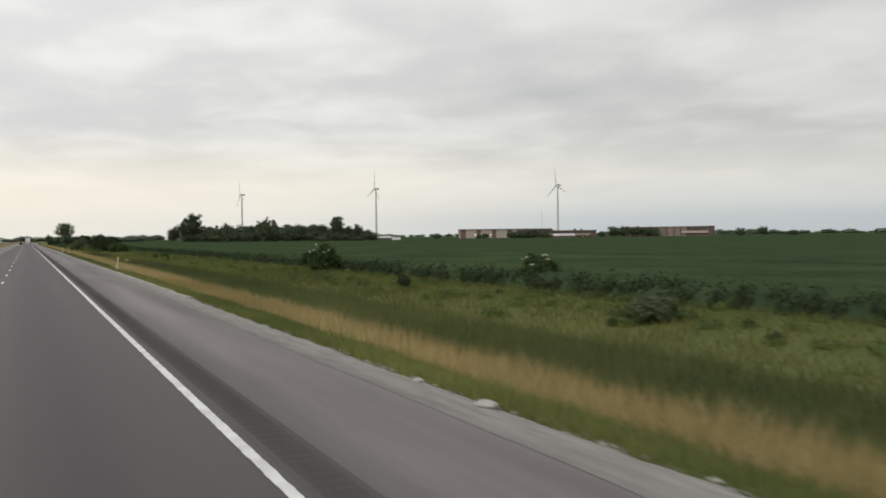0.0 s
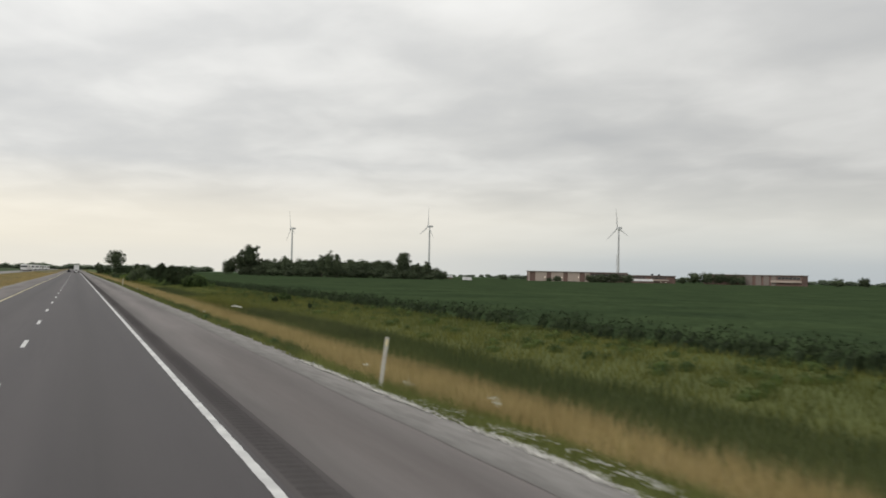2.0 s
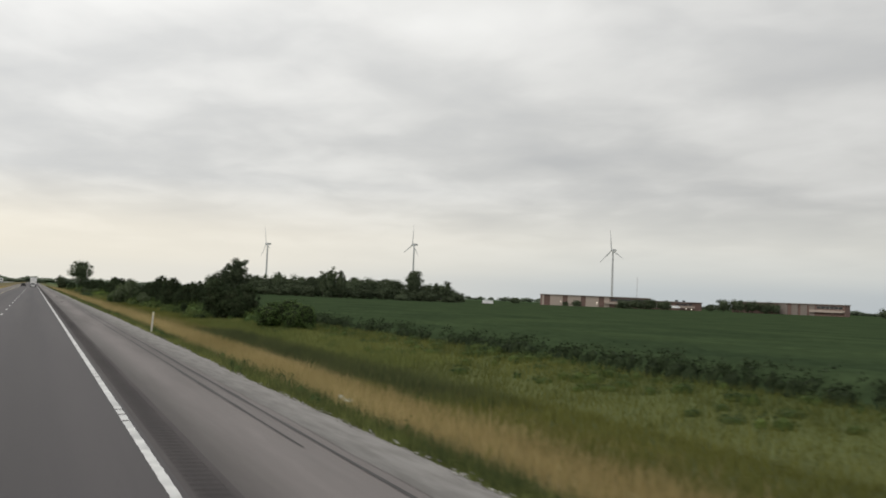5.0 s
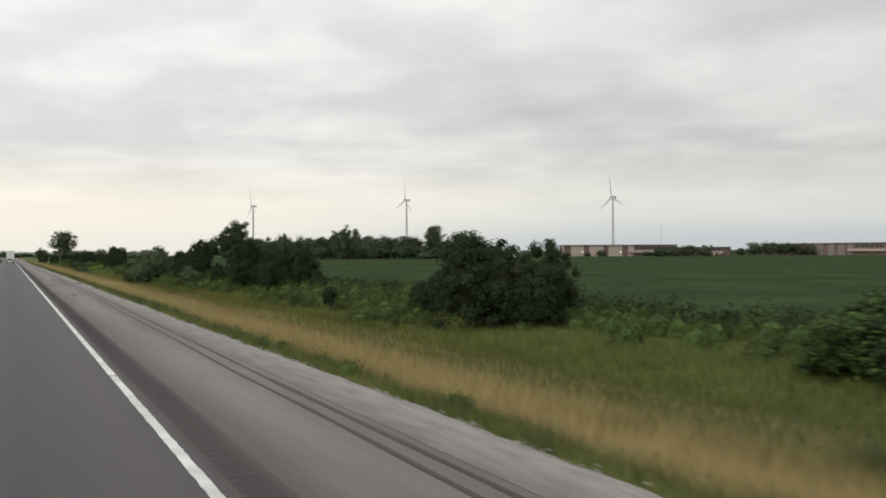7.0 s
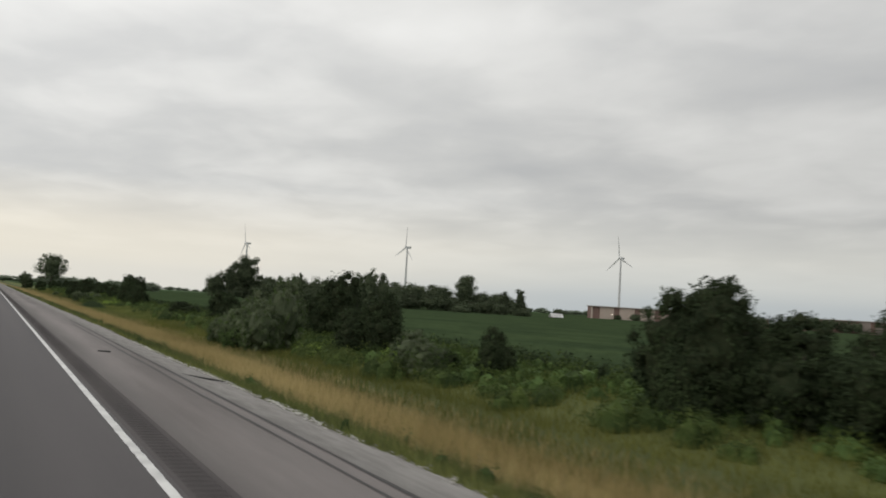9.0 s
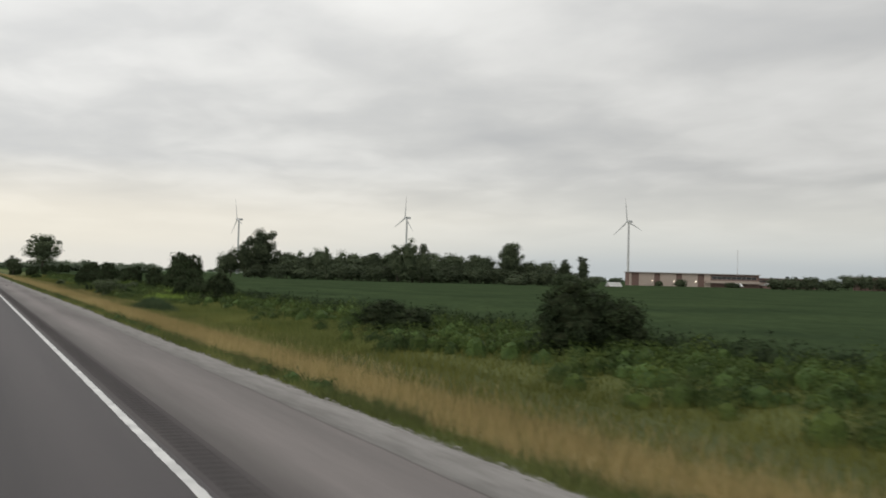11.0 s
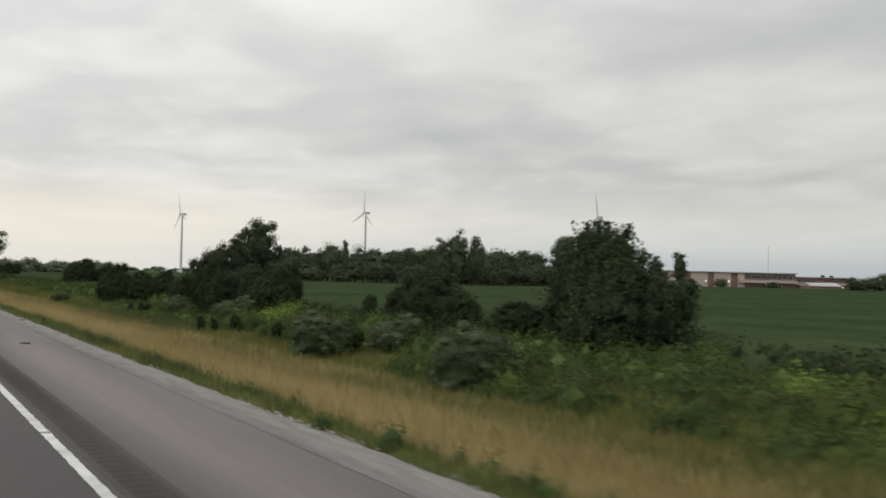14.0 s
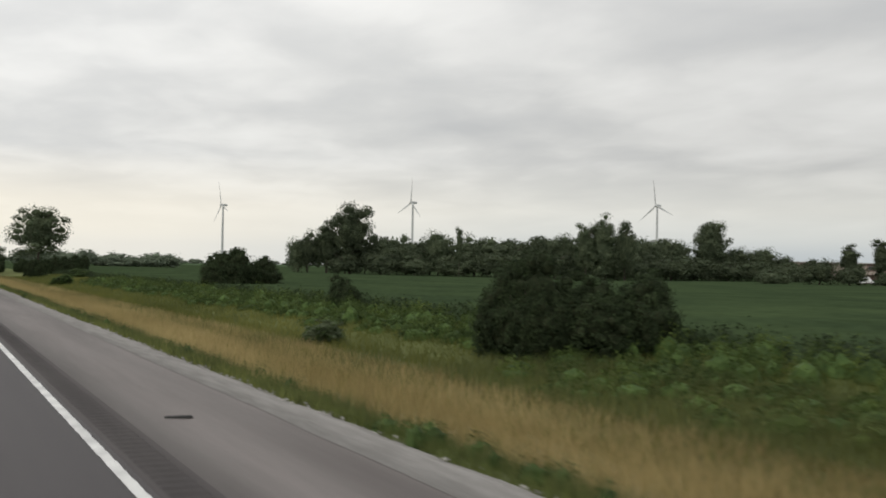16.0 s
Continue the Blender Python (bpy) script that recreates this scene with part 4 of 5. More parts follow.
grass("back_grass", "olive meadow grass on the back slope", 270000, 16.2, 26.2, -10, 700, 0.38, 0.035, GRASS_BACK, 0.5, 91)
grass("back_dark", "darker patches of rank grass on the back slope", 110000, 16.5, 26.0, -10, 700, 0.5, 0.035, GRASS_DITCH, 0.5, 92, 1.0, -0.02)
grass("median_grass", "brownish grass on the median", 40000, -22, -8.4, 60, 600, 0.35, 0.05, GRASS_TAN, 0.2, 95)

grass("bright_meadow", "bright yellow-green meadow grass before the weeds", 140000, 12.4, 21.2, 385, 470, 0.42, 0.04, GRASS_MEADOW, 0.6, 97, 1.0, 0.45)
grass("early_meadow", "yellow-green meadow grass between the first shrubs", 36000, 15.8, 21.0, 198, 258, 0.40, 0.04, GRASS_MEADOW, 0.6, 99, 1.0, 0.3)
grass("rank_grass", "rank dark grass before the last thickets", 24000, 14.8, 21.0, 494, 532, 0.6, 0.035, GRASS_DITCH, 0.5, 107, 1.0, 0.35)
grass("ditch_sedge", "dark sedge in a strip along the ditch bottom", 10000, 13.4, 16.2, 108, 143, 0.7, 0.035, GRASS_SEDGE, 0.3, 108)
grass("ditch_sedge", "dark sedge along the ditch bottom", 16000, 12.5, 15.6, 186, 231, 0.7, 0.035, GRASS_SEDGE, 0.3, 109)

# a stand of dark rushes in the ditch bottom
n = 16000
x, y = 14.6 + 0.75 * rng.normal(size=n), 428.8 + 2.3 * rng.normal(size=n)
q_ = np.hypot((x - 14.6) / 1.6, (y - 428.8) / 4.6)
tagged(new("rushes", blades("rushes", x, y, 1.25 * np.clip(1.1 - 0.55 * q_, 0.3, 1) * (1 + 0.4 * waves(x, y, 93, (0.7, 1.9))), 0.035, GRASS_RUSH, 0.22)), "dense stand of dark green rushes in the ditch", "rushes", kind="stuff")
# leafy weeds and vines: mounds run together, thick from the first big shrubs on
n = 3100
x, y = scatter(n, 17.2, 26.0, 232, 640)
keep = waves(x, y, 44, (2.5, 6, 17)) - 0.35 * np.clip((y - 385) / 15, 0, 1) * np.clip((21.5 - x) / 2, 0, 1) + 0.5 * np.clip((x - 17.6) / 3, 0, 1) * np.clip((y - 236) / 25, 0, 1) - 0.12 - 0.45 * np.clip((y - 506) / 8, 0, 1) * np.clip((23 - x) / 2, 0, 1) - 0.5 * np.clip((262 - y) / 12, 0, 1) * np.clip((22 - x) / 2, 0, 1) > rng.normal(size=n) * 0.18
x, y = x[keep], y[keep]
# two stretches where the weeds reach down to the dry grass
x = np.concatenate([x, rng.uniform(15.6, 23.5, 210), rng.uniform(17.0, 23.0, 130), rng.uniform(18.0, 23.0, 80), rng.uniform(17.0, 20.5, 60), rng.uniform(20.0, 25.8, 420), rng.uniform(16.4, 21.0, 110)])
y = np.concatenate([y, rng.uniform(446, 470, 210), rng.uniform(318, 338, 130), rng.uniform(484, 500, 80), rng.uniform(435, 445, 60), rng.uniform(532, 640, 420), rng.uniform(496, 530, 110)])
r = rng.uniform(0.28, 0.78, len(x))
t = (0.28 + 0.80 * r) * rng.uniform(0.6, 1.45, len(x)) * np.where((y > 433) & (y < 453) & (x < 21.5), 0.55, 1.0) * np.where((y > 515) & (x < 21), 0.6, 1.0) * np.where((y > 494) & (y < 516) & (x < 21), 0.6, 1.0)
pale = x < 19.2 + 1.8 * waves(x, y, 46, (4, 9, 21)) + 1.6 * np.exp(-((y - 418) / 24) ** 2) + 0.8 * np.exp(-((y - 455) / 12) ** 2) - 3.0 * np.exp(-((y - 436.5) / 4) ** 2) - 2.5 * np.clip((y - 496) / 6, 0, 1)
mounds("leafy_weeds", "mounds of lush yellow-green weeds and vines", "weeds", x[pale], y[pale], r[pale], t[pale], 800, 0.095, LEAF_WEED, LEAF_RANK)
# rank weeds' darker colour partly stands for shade along the crop's border
mounds("rank_weeds", "dark rank weeds crowding the crop's border", "weeds", x[~pale], y[~pale], r[~pale], t[~pale], 520, 0.112, LEAF_RANK, LEAF_MID)
# bright lime-green vines over the weeds in a few places
x, y = [], []
for cx_, cy_, spread_, n in ((19.2, 446.0, 1.4, 22), (19.6, 443.3, 1.2, 17), (18.9, 448.8, 1.4, 16), (18.6, 451.6, 1.0, 6), (22.1, 494.4, 1.3, 13), (20.3, 492.7, 1.4, 14), (23.4, 497.0, 0.8, 6), (21.5, 456.5, 0.6, 4), (19.5, 452.5, 0.7, 5), (18.3, 335.0, 1.2, 4), (19.2, 326.1, 0.8, 3)):
    x += list(cx_ + rng.normal(size=n) * spread_ * 0.5)
    y += list(cy_ + rng.normal(size=n) * spread_)
n = len(x)
mounds("lime_vines", "bright lime-green vines creeping over the weeds", "vines", x, y, rng.uniform(0.3, 0.65, n), np.where((np.array(y) > 440) & (np.array(y) < 454), 0.6, 1.0) * rng.uniform(0.7, 1.2, n), 760, 0.10, LEAF_LIME, LEAF_WEED)
# low herbs on the back slope where no shrubs stand
n = 900
x, y = scatter(n, 18.5, 25.6, -10, 235)
keep = waves(x, y, 48, (3, 8)) + 0.09 * (x - 22) > rng.normal(size=n) * 0.25
x, y = x[keep], y[keep]
n = len(x)
mounds("border_weeds", "scattered low herbs before the crop's border", "weeds", x, y, rng.uniform(0.25, 0.6, n), rng.uniform(0.22, 0.5, n), 460, 0.09, LEAF_WEED, LEAF_RANK)
# tufts of broad-leaved weeds along the gravel
n = 800
y = rng.uniform(90, 640, n)
x = gravel_edge(y) + rng.uniform(0.1, 1.2, n)
keep = waves(y * 0, y, 57, (3, 11)) > rng.normal(size=n) * 0.3 + 0.2
x, y = x[keep], y[keep]
n = len(x)
mounds("verge_weeds", "small dark tufts of weeds in the verge", "weeds", x, y, rng.uniform(0.12, 0.32, n), rng.uniform(0.2, 0.45, n), 900, 0.06, LEAF_MID, LEAF_MID)
# pale stone chips along the gravel's outer border
n = 5000
y = rng.uniform(-10, 640, n)
x = gravel_edge(y) - 0.10 + rng.normal(size=n) * 0.09
keep = waves(y * 0, y, 58, (7, 23)) > rng.normal(size=n) * 0.4 - 0.1
x, y = x[keep], y[keep]
v, f, at = [], [], 0
for cx_, cy_ in zip(x, y):
    r_ = rng.uniform(0.010, 0.026)
    v.append(BOX_V * r_ * rng.uniform(0.6, 1.3, (8, 3)) * (1.0, 1.4, 0.6) + (cx_, cy_, -0.115 - 0.10 * (cx_ - 5.42) + 0.004))
    f.append(BOX_F + at)
    at += 8
tagged(new("stone_chips", mesh_of("stone_chips", np.concatenate(v), np.concatenate(f), CHIPS)), "pale limestone chips along the grass border", "stones", kind="stuff")


# ---- wind turbines ----
def turbine(x, y, hub_z, turns):
    axis = Vector((-1.0, -0.05, 0)).normalized()
    r = root("wind_turbine", pose(x, y, -0.4 - FALL), "tall pale three-bladed wind turbine on a tubular tower", "wind turbine", "turbines on the horizon")
    top = hub_z + 0.4 + FALL
    bm = bmesh.new()
    add_tube(bm, (0, 0, 0), (0, 0, top * 0.985), 2.3, 1.35, 24)
    part("tower", bm, STEEL_WHITE, r)
    turn = Matrix.Translation((0, 0, top)) @ axis.to_track_quat("X", "Z").to_matrix().to_4x4()
    bm = box(-7.0, 2.2, -1.7, 1.7, -1.6, 1.9, 0.5)
    bm.transform(turn)
    part("nacelle", bm, STEEL_WHITE, r)
    bm = bmesh.new()
    bmesh.ops.create_uvsphere(bm, u_segments=16, v_segments=10, radius=1.7, matrix=Matrix.Translation((3.4, 0, 0)) @ Matrix.Diagonal((1.3, 1, 1, 1)))
    bm.transform(turn)
    part("hub", bm, STEEL_WHITE, r)
    for j in range(3):
        bm = bmesh.new()
        rings = []
        for dist, chord, thick in ((0.5, 1.8, 1.7), (4, 2.4, 1.4), (9, 3.3, 0.8), (20, 2.3, 0.5), (31, 1.4, 0.3), (38.5, 0.5, 0.12)):
            ring = [bm.verts.new((3.4 + math.sin(q) * thick / 2 + (dist / 38) ** 2 * 1.6, math.cos(q) * chord / 2 - chord * 0.12, dist)) for q in np.linspace(0, math.tau, 10, endpoint=False)]
            if rings:
                for i in range(10):
                    bm.faces.new((rings[-1][i], rings[-1][(i + 1) % 10], ring[(i + 1) % 10], ring[i]))
            rings.append(ring)
        bm.faces.new(rings[-1])
        bm.transform(turn @ Matrix.Rotation(radians(turns + 120 * j), 4, "X"))
        part("blade", bm, STEEL_WHITE, r)
    return r


turbine(425, 1900, 96.4, 12)
turbine(646, 1662, 99.5, -8)
turbine(950, 1453, 99.9, 5)


# ---- buildings beyond the field ----
def school(x0, y0, x1, y1, depth, h, bays, label, panel=BRICK_TAN):
    """A long flat-roofed brick building: tan panels between dark red recesses, slab roof, wall lamps."""
    ln, h = math.hypot(x1 - x0, y1 - y0), h + FALL
    r = root("brick_building", pose(x0, y0, -0.5 - FALL, 0, 0, math.degrees(math.atan2(y1 - y0, x1 - x0))), label, "building", "buildings beyond the field")
    part("wall", box(0, ln, 0.6, depth, 0, h - 0.6), BRICK_RED, r)
    part("roof", box(-0.8, ln + 0.8, -0.9, depth + 0.8, h - 0.6, h, 0.08), ROOF_GREY, r, "grey flat roof slab with overhang")
    for a, b, what in bays:
        if what == "panel":
            part("wall_panel", box(a, b, 0.1, 0.6, 0, h - 0.8, 0.05), panel, r, "tan brick wall panel")
            if panel is BRICK_TAN:
                part("wall_lamp", box(b - 2.0, b - 1.4, -0.3, 0.1, h * 0.40, h * 0.40 + 0.6, 0.1), LAMP, r, "lit wall lamp")
        elif what == "pier":
            part("pier", box(a, b, 0.1, 0.6, 0, h - 0.8, 0.05), panel, r, "tan brick corner pier")
        elif what == "window":
            band = part("window_band", box(a + 1, b - 1, 0.45, 0.6, h * 0.62, h - 1.9), ROOF_GREY, r, "window band in grey frames under the roof")
            n = round((b - a) / 4)
            for q in range(n):
                c, wd = a + 1 + (b - a - 2) * q / n, (b - a - 2) / n
                part("pane", box(c + 0.12, c + wd - 0.12, 0.41, 0.447, h * 0.62 + 0.12, h - 2.02), GLASS_DARK, band)
            part("canopy", box(a - 4.5, b + 0.5, -2.2, 0.6, h * 0.36, h * 0.54, 0.05), BRICK_TAN, r, "pale brick canopy band")
            for q in range(2 if h < 10 else 0):
                c = b - 2 - q * (b - a) * 0.3
                part("wall_lamp", box(c, c + 0.5, -0.1, 0.55, h * 0.2, h * 0.2 + 0.5, 0.1), LAMP, r, "lit wall lamp")
    return r


school(419, 833, 514, 799, 9, 9.7, [(0, 1.6, "pier"), (7.2, 18.8, "panel"), (23.3, 35.7, "panel"), (40.2, 52.4, "panel"), (57.5, 62.3, "pier"), (62.5, 99.5, "window")], "long low tan and red brick school building with flat roof")
school(514.5, 806, 566, 789, 30, 7.6, [(3, 24, "window"), (28, 46, "window")], "lower brick wing with a flat roof and roof units")
school(594, 780, 633, 687, 14, 10.2, [(43.5, 51.8, "panel"), (55.3, 61, "panel"), (63.3, 69, "panel"), (71, 75.5, "pier"), (76, 100, "window")], "second long brick building with tall grey-tan panels", BRICK_DULL)
for x, y, q in ((521, 809, 0.8), (545, 800, 1.0), (552, 798, 0.9)):
    tagged(part("roof_unit", box(x - q, x + q, y - q, y + q, 7.1, 7.1 + q * 1.4, 0.1), DARK_BODY), "small dark air-handling unit on a flat roof", "roof unit", "roof units")


def shed(x, y, turn, ln, dp, h, label):
    r = root("white_roofed_shed", pose(x, y, -0.5 - FALL, 0, 0, turn), label, "building", "sheds beyond the field")
    part("wall", box(-ln / 2, ln / 2, -dp / 2, dp / 2, 0, h), BRICK_RED, r)
    bm = bmesh.new()
    p = [(-ln / 2 - 0.6, -dp / 2 - 0.8, h - 0.2), (ln / 2 + 0.6, -dp / 2 - 0.8, h - 0.2), (ln / 2 + 0.6, 0, h + 2.0), (-ln / 2 - 0.6, 0, h + 2.0), (ln / 2 + 0.6, dp / 2 + 0.8, h - 0.2), (-ln / 2 - 0.6, dp / 2 + 0.8, h - 0.2)]
    q = [bm.verts.new(c) for c in p]
    for fc in ((0, 1, 2, 3), (3, 2, 4, 5)):
        bm.faces.new([q[i] for i in fc])
    bmesh.ops.solidify(bm, geom=bm.faces[:], thickness=0.2)
    part("roof", bm, ROOF_WHITE, r, "white sheet roof")
    return r


shed(521, 786, -19.7, 22, 11, 2.9, "low shed with a white sheet roof")
shed(492, 801, -19.7, 7, 6, 2.2, "small outbuilding with a white sheet roof")
shed(287, 692, -15, 6, 4, 1.3, "low outbuilding with a white sheet roof")
shed(395, 990, -20, 16, 9, 2.6, "small far shed with a white roof")
shed(330, 1000, -10, 12, 9, 2.4, "small far shed with a white roof")

# trees in front of the buildings
for x, y, w, h in ((427, 790, 9, 5), (470, 785, 9, 3.6), (480, 790, 7, 3.2), (399, 686, 11, 6.5), (406, 681, 13, 7), (415, 676, 13, 7.6), (424, 671, 12, 7), (563, 775, 8, 6), (575, 770, 15, 11), (584, 762, 15, 11.3),
                   (592, 752, 14, 10.8), (600, 744, 13, 10), (605, 738, 10, 9), (437, 822, 6, 3.5), (650, 660, 12, 8), (660, 640, 10, 9), (690, 630, 10, 5), (400, 850, 9, 5.5)):
    grow("low", x, y, w, h, -0.5, "trees by the buildings")
mast = root("radio_mast", pose(517, 823, -0.5 - FALL), "thin grey lattice radio mast", "mast")
bm = bmesh.new()
for dx_, dy_ in ((0.3, 0), (-0.15, 0.26), (-0.15, -0.26)):
    add_tube(bm, (dx_, dy_, 0), (dx_ * 0.4, dy_ * 0.4, 30), 0.07, 0.05, 5)
part("lattice", bm, ROOF_GREY, mast)


# ---- delineator posts and roadside litter ----
def delineator(x, y, h, lean):
    r = root("delineator_post", pose(x, y, float(ground_z(x)) - 0.05, 0, -lean, 0), "slim white roadside delineator post with reflector", "marker post", "posts along the road")
    post = part("post", box(-0.05, 0.05, -0.02, 0.02, 0, h, 0.012), POST_WHITE, r)
    part("reflector", box(-0.038, 0.038, -0.028, -0.021, h - 0.22, h - 0.06, 0.002), REFLECTOR, post, "pale yellow reflector")


for x, y, l in ((7.2, 84.2, -7), (7.02, 212.35, -3)):
    delineator(x, y, 1.35, l)


def scrap(x, y, ln, wd, turn, label):
    rng2 = np.random.RandomState(int(x * 10 + y))
    ys = np.linspace(-ln / 2, ln / 2, 9)
    c = 0.025 * ln * np.sin(ys / ln * 5 + rng2.uniform(0, 6))
    bm = bmesh.new()
    rings = []
    for k in range(9):
        r = wd * rng2.uniform(0.7, 1.0) * (0.55 if k in (0, 8) else 1.0)
        ring = [bm.verts.new((c[k] + math.cos(q) * r, ys[k], 0.025 + 0.01 * (k % 2) + math.sin(q) * r)) for q in np.linspace(0, math.tau, 6, endpoint=False)]
        if rings:
            for q in range(6):
                bm.faces.new((rings[-1][q], rings[-1][(q + 1) % 6], ring[(q + 1) % 6], ring[q]))
        rings.append(ring)
    bm.faces.new(rings[0])
    bm.faces.new(rings[-1])
    bmesh.ops.recalc_face_normals(bm, faces=bm.faces[:])
    z = -0.035 * (x - 2.3) if x < 5.42 else float(gravel_z(np.array(x), np.array(y)))
    ob = part("tyre_scrap", bm, RUBBER)
    ob.matrix_world = pose(x, y, z, 0, 0, turn) @ Matrix.Diagonal((1, 1, 0.5, 1))
    tagged(ob, label, "tyre scrap", "tyre scraps on the shoulder")


# the strip at y 444.3 stands in for a dark, shaded hollow in the verge
for s in ((6.0, 311.5, 2.8, 0.055, 18), (4.15, 320, 0.5, 0.09, 60), (4.0, 282.1, 0.35, 0.07, 70), (3.8, 519.8, 0.45, 0.07, 75), (4.2, 474.2, 0.35, 0.07, 70), (6.55, 408.8, 1.0, 0.03, 20),
          (6.8, 444.3, 1.9, 0.15, 18), (6.0, 506.6, 0.45, 0.10, 40), (5.8, 502.8, 0.35, 0.05, 60),
          (6.2, 490.8, 0.4, 0.06, 40), (5.4, 425.8, 0.25, 0.07, 40)):
    scrap(*s, "torn flat black strip of tyre tread, one standing for a dark hollow")


# ---- pale umbels in the verge and a whitish limestone border ----
rng = np.random.RandomState(23)
spots = [(7.6 + rng.normal() * 0.4, y_) for y_ in rng.uniform(44, 88, 3)] + [(7.4 + rng.normal() * 0.4, y_) for y_ in rng.uniform(0, 200, 8)]
pts = []
for x, y in spots:
    c = np.array([x, y, float(ground_z(x)) + rng.uniform(0.35, 0.6)])
    pts.append(c + rng.normal(size=(26, 3)) * np.array([0.05, 0.05, 0.03]) * rng.uniform(0.6, 1.3))
tagged(new("wild_umbels", leaves("wild_umbels", np.concatenate(pts), 0.035, FLOWER, rng, up=2.0, slim=0.9)), "cream-white umbel flowers scattered in the verge", "flowers", kind="stuff")
n = 16000
y = np.concatenate([rng.uniform(42, 90, n // 2), rng.uniform(300, 330, n // 10)])
y = y[waves(y * 0, y, 59, (1.9, 5)) > rng.normal(size=len(y)) * 0.45 - 0.15]
x = gravel_edge(y) - 0.06 + rng.normal(size=len(y)) * 0.10
# rubble washed out into the verge in loose patches
y2 = rng.uniform(68.5, 81.5, 2600)
x2 = gravel_edge(y2) + 0.30 + 0.40 * np.sin(math.pi * np.clip((81.5 - y2) / 13, 0, 1)) + rng.normal(size=len(y2)) * 0.16
keep = waves(x2 * 3, y2, 63, (0.8, 2.1, 4.3)) > rng.normal(size=len(y2)) * 0.2 + 0.25
x, y = np.concatenate([x, x2[keep]]), np.concatenate([y, y2[keep]])
v, f, at = [], [], 0
for cx_, cy_ in zip(x, y):
    r_ = rng.uniform(0.007, 0.019)
    v.append(BOX_V * r_ * rng.uniform(0.6, 1.3, (8, 3)) * (1.0, 1.3, 0.7) + (cx_, cy_, max(-0.115 - 0.10 * (cx_ - 5.42), float(ground_z(cx_)) + 0.03) + 0.004))
    f.append(BOX_F + at)
    at += 8
tagged(new("limestone_border", mesh_of("limestone_border", np.concatenate(v), np.concatenate(f), CHIPS_WHITE)), "whitish limestone rubble edging the gravel", "stones", kind="stuff")


# ---- pale rocks lying on the verge ----
def rock(x, y, size, seed):
    r = np.random.RandomState(seed)
    bm = bmesh.new()
    bmesh.ops.create_icosphere(bm, subdivisions=2, radius=size)
    for v_ in bm.verts:
        v_.co = Vector((v_.co.x * 1.3, v_.co.y, v_.co.z * 0.42)) * (1 + 0.25 * noise.noise(v_.co / size * 1.4 + Vector((seed, 0, 0))))
    ob = part("rock", bm, CHIPS)
    ob.matrix_world = pose(x, y, float(ground_z(x)) + size * 0.25, 0, 0, r.uniform(0, 180))
    tagged(ob, "pale limestone rock lying in the verge grass", "rock", "pale rocks along the verge")


for k, (x, y, size) in enumerate(((6.45, 12.2, 0.17), (6.5, 15.0, 0.11), (6.6, 57.0, 0.10), (6.7, 50.6, 0.11), (6.55, 62.5, 0.09), (6.9, 129.0, 0.09))):
    rock(x, y, size, k)


# ---- a bleached trunk lying in the ditch grass ----
def fallen_log(a, b, radius):
    a, b = Vector(a), Vector(b)
    bm = bmesh.new()
    n, ring0 = 9, None
    side = (b - a).cross(Vector((0, 0, 1))).normalized()
    for k in range(n + 1):
        q = k / n
        c = a.lerp(b, q) + side * 0.10 * math.sin(q * 4.2) + Vector((0, 0, 0.06 * math.sin(q * 3.1)))
        rr = radius * (0.55 + 0.45 * q) * (1 + 0.12 * math.sin(k * 2.3))
        ring = [bm.verts.new(c + side * math.cos(w) * rr + Vector((0, 0, math.sin(w) * rr))) for w in np.linspace(0, math.tau, 8, endpoint=False)]
        if ring0:
            for i in range(8):
                bm.faces.new((ring0[i], ring0[(i + 1) % 8], ring[(i + 1) % 8], ring[i]))
        else:
            bm.faces.new(ring[::-1])
        ring0 = ring
    bm.faces.new(ring0)
    trunk = root("fallen_trunk", Matrix(), "bleached fallen trunk lying in the ditch grass", "log")
    part("stem", bm, CHIPS_WHITE, trunk)
    for q, ln, up in ((0.9, 0.5, 0.30), (0.6, 0.35, 0.22)):
        c = a.lerp(b, q)
        part("branch_stub", add_tube(bmesh.new(), c, c + side * ln + Vector((0, 0, up)), radius * 0.4, radius * 0.2, 6), CHIPS_WHITE, trunk)


fallen_log((14.25, 150.2, -0.95), (14.55, 146.7, -0.92), 0.08)


# ---- vehicles far ahead ----
def wheel_bm(x, y, r, w, z=None):
    bm = bmesh.new()
    bmesh.ops.create_cone(bm, cap_ends=True, segments=20, radius1=r, radius2=r, depth=w, matrix=Matrix.Translation((x, y, r if z is None else z)) @ Matrix.Rotation(math.pi / 2, 4, "Y"))
    return bm


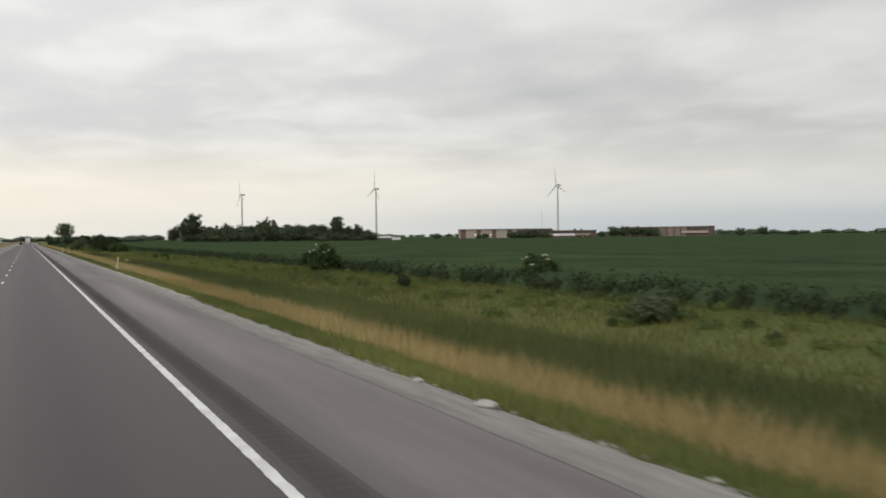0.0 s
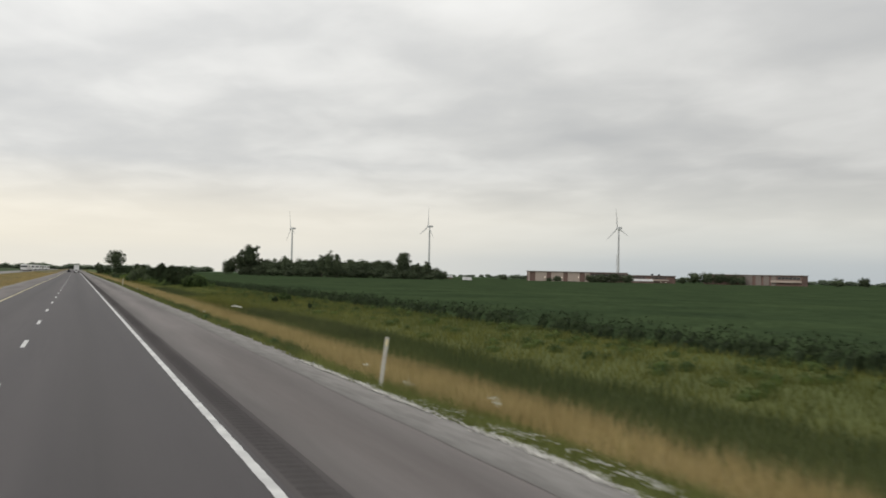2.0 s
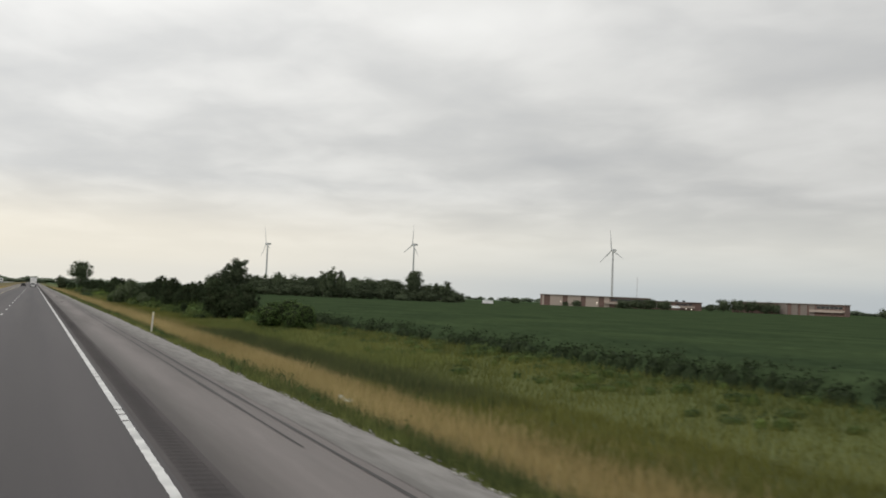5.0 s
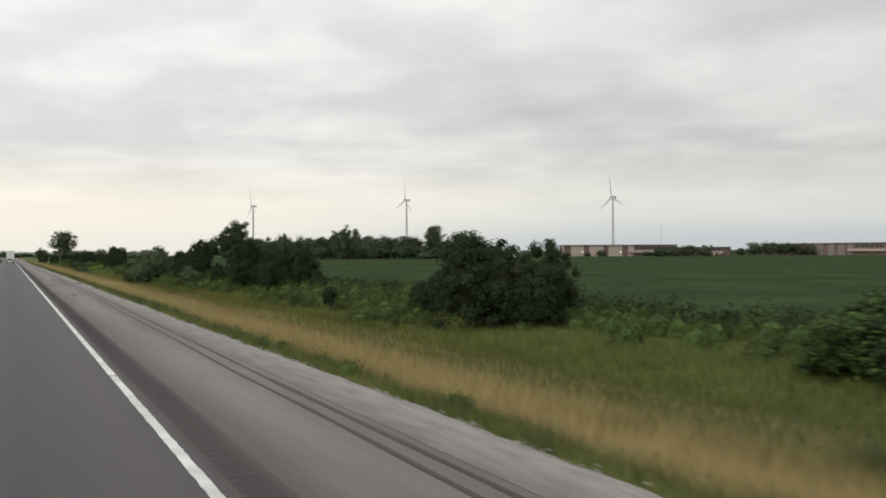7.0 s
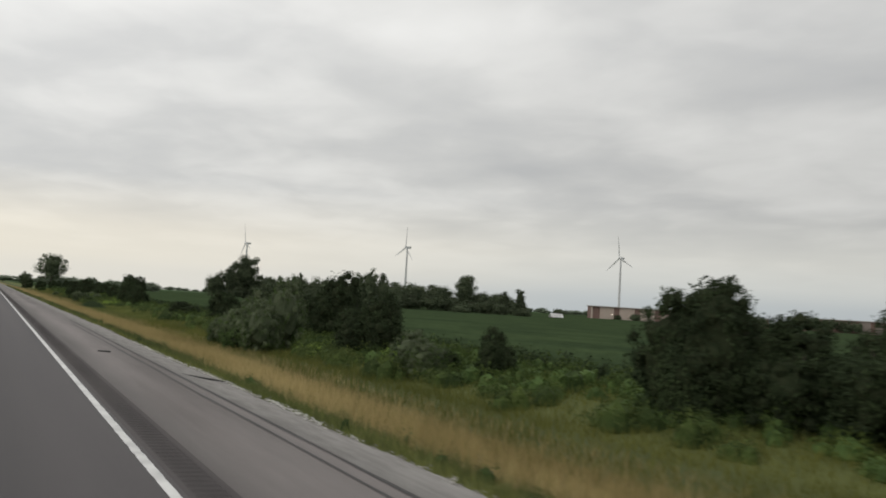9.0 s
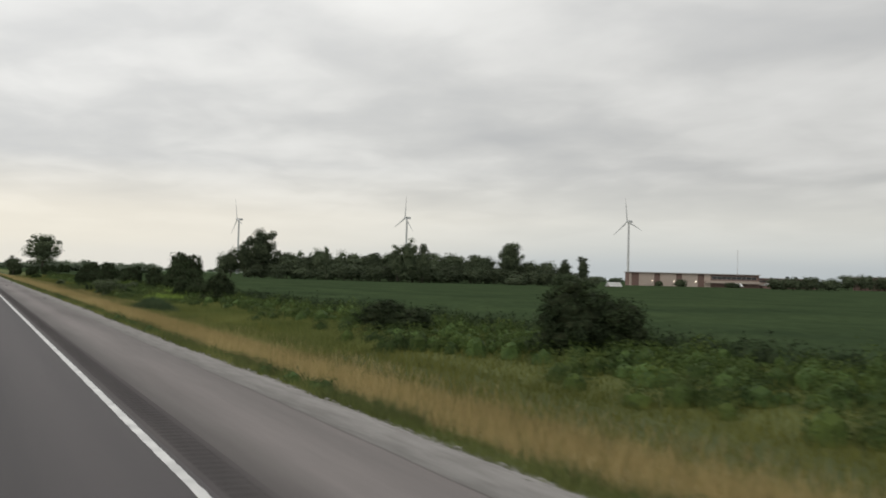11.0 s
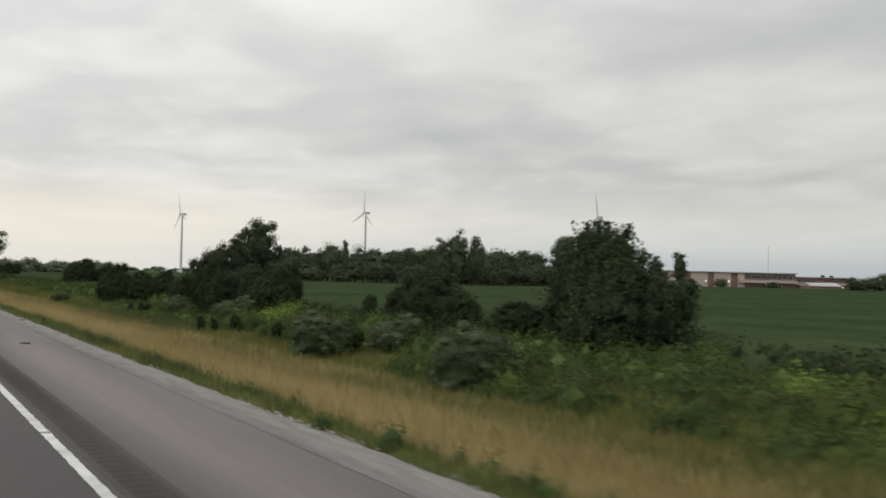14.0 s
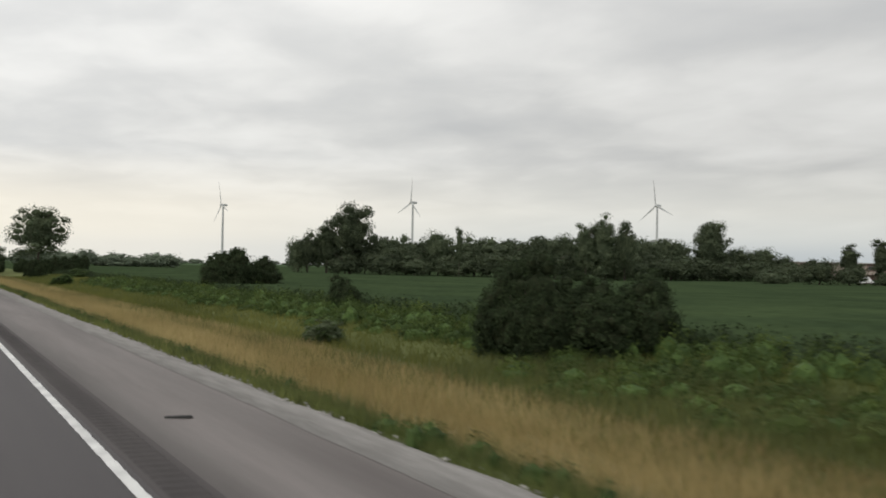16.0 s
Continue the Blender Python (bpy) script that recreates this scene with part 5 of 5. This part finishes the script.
def lorry(x, y, turn, label):
    r = root("lorry", pose(x, y, 0.01, 0, 0, turn), label, "lorry", "lorries on the motorway")
    part("trailer", box(-1.28, 1.28, -6.5, 7.0, 1.15, 4.05, 0.05), WHITE_BODY, r, "white box trailer")
    part("cab", box(-1.2, 1.2, 7.6, 10.0, 0.7, 3.7, 0.25), WHITE_BODY, r)
    part("chassis", box(-0.5, 0.5, -6.3, 9.8, 0.75, 1.1), RUBBER, r)
    part("windscreen", box(-1.05, 1.05, 9.98, 10.03, 2.2, 3.2), GLASS_DARK, r)
    for yy in (-5.4, -4.1, 6.2, 9.0):
        for xx in (-1.05, 1.05):
            part("rim", wheel_bm(xx + math.copysign(0.16, xx), yy, 0.29, 0.03, 0.5), ROOF_GREY, part("wheel", wheel_bm(xx, yy, 0.5, 0.3), RUBBER, r))


def car(x, y, turn, paint, label):
    r = root("car", pose(x, y, 0.01, 0, 0, turn), label, "car", "cars on the motorway")
    part("body", box(-0.9, 0.9, -2.2, 2.2, 0.3, 0.95, 0.14), paint, r)
    bm = box(-0.78, 0.78, -1.7, 0.9, 0.93, 1.5, 0.2)
    part("cabin", bm, GLASS_DARK, r, "dark glazed cabin")
    for xx in (-0.82, 0.82):
        part("tail_light", box(xx - 0.1, xx + 0.1, -2.23, -2.18, 0.6, 0.78), BRICK_RED, r)
        for yy in (-1.35, 1.4):
            part("rim", wheel_bm(xx + math.copysign(0.11, xx), yy, 0.2, 0.03, 0.33), ROOF_GREY, part("wheel", wheel_bm(xx, yy, 0.33, 0.2), RUBBER, r))


lorry(0.4, 578, 0, "white lorry with box trailer driving ahead")
car(0.3, 550, 0, WHITE_BODY, "white car driving ahead in the same lane")
car(-3.3, 562, 0, DARK_BODY, "dark car driving ahead in the other lane")
for k, (x, y) in enumerate(((-26.0, 610), (-26.0, 640), (-30.2, 668), (-26.0, 700), (-30.2, 735), (-26.0, 775), (-26.0, 830), (-30.2, 880), (-26.0, 940), (-26.0, 1040))):
    lorry(x, y, 180, "white lorry coming down the opposite carriageway")
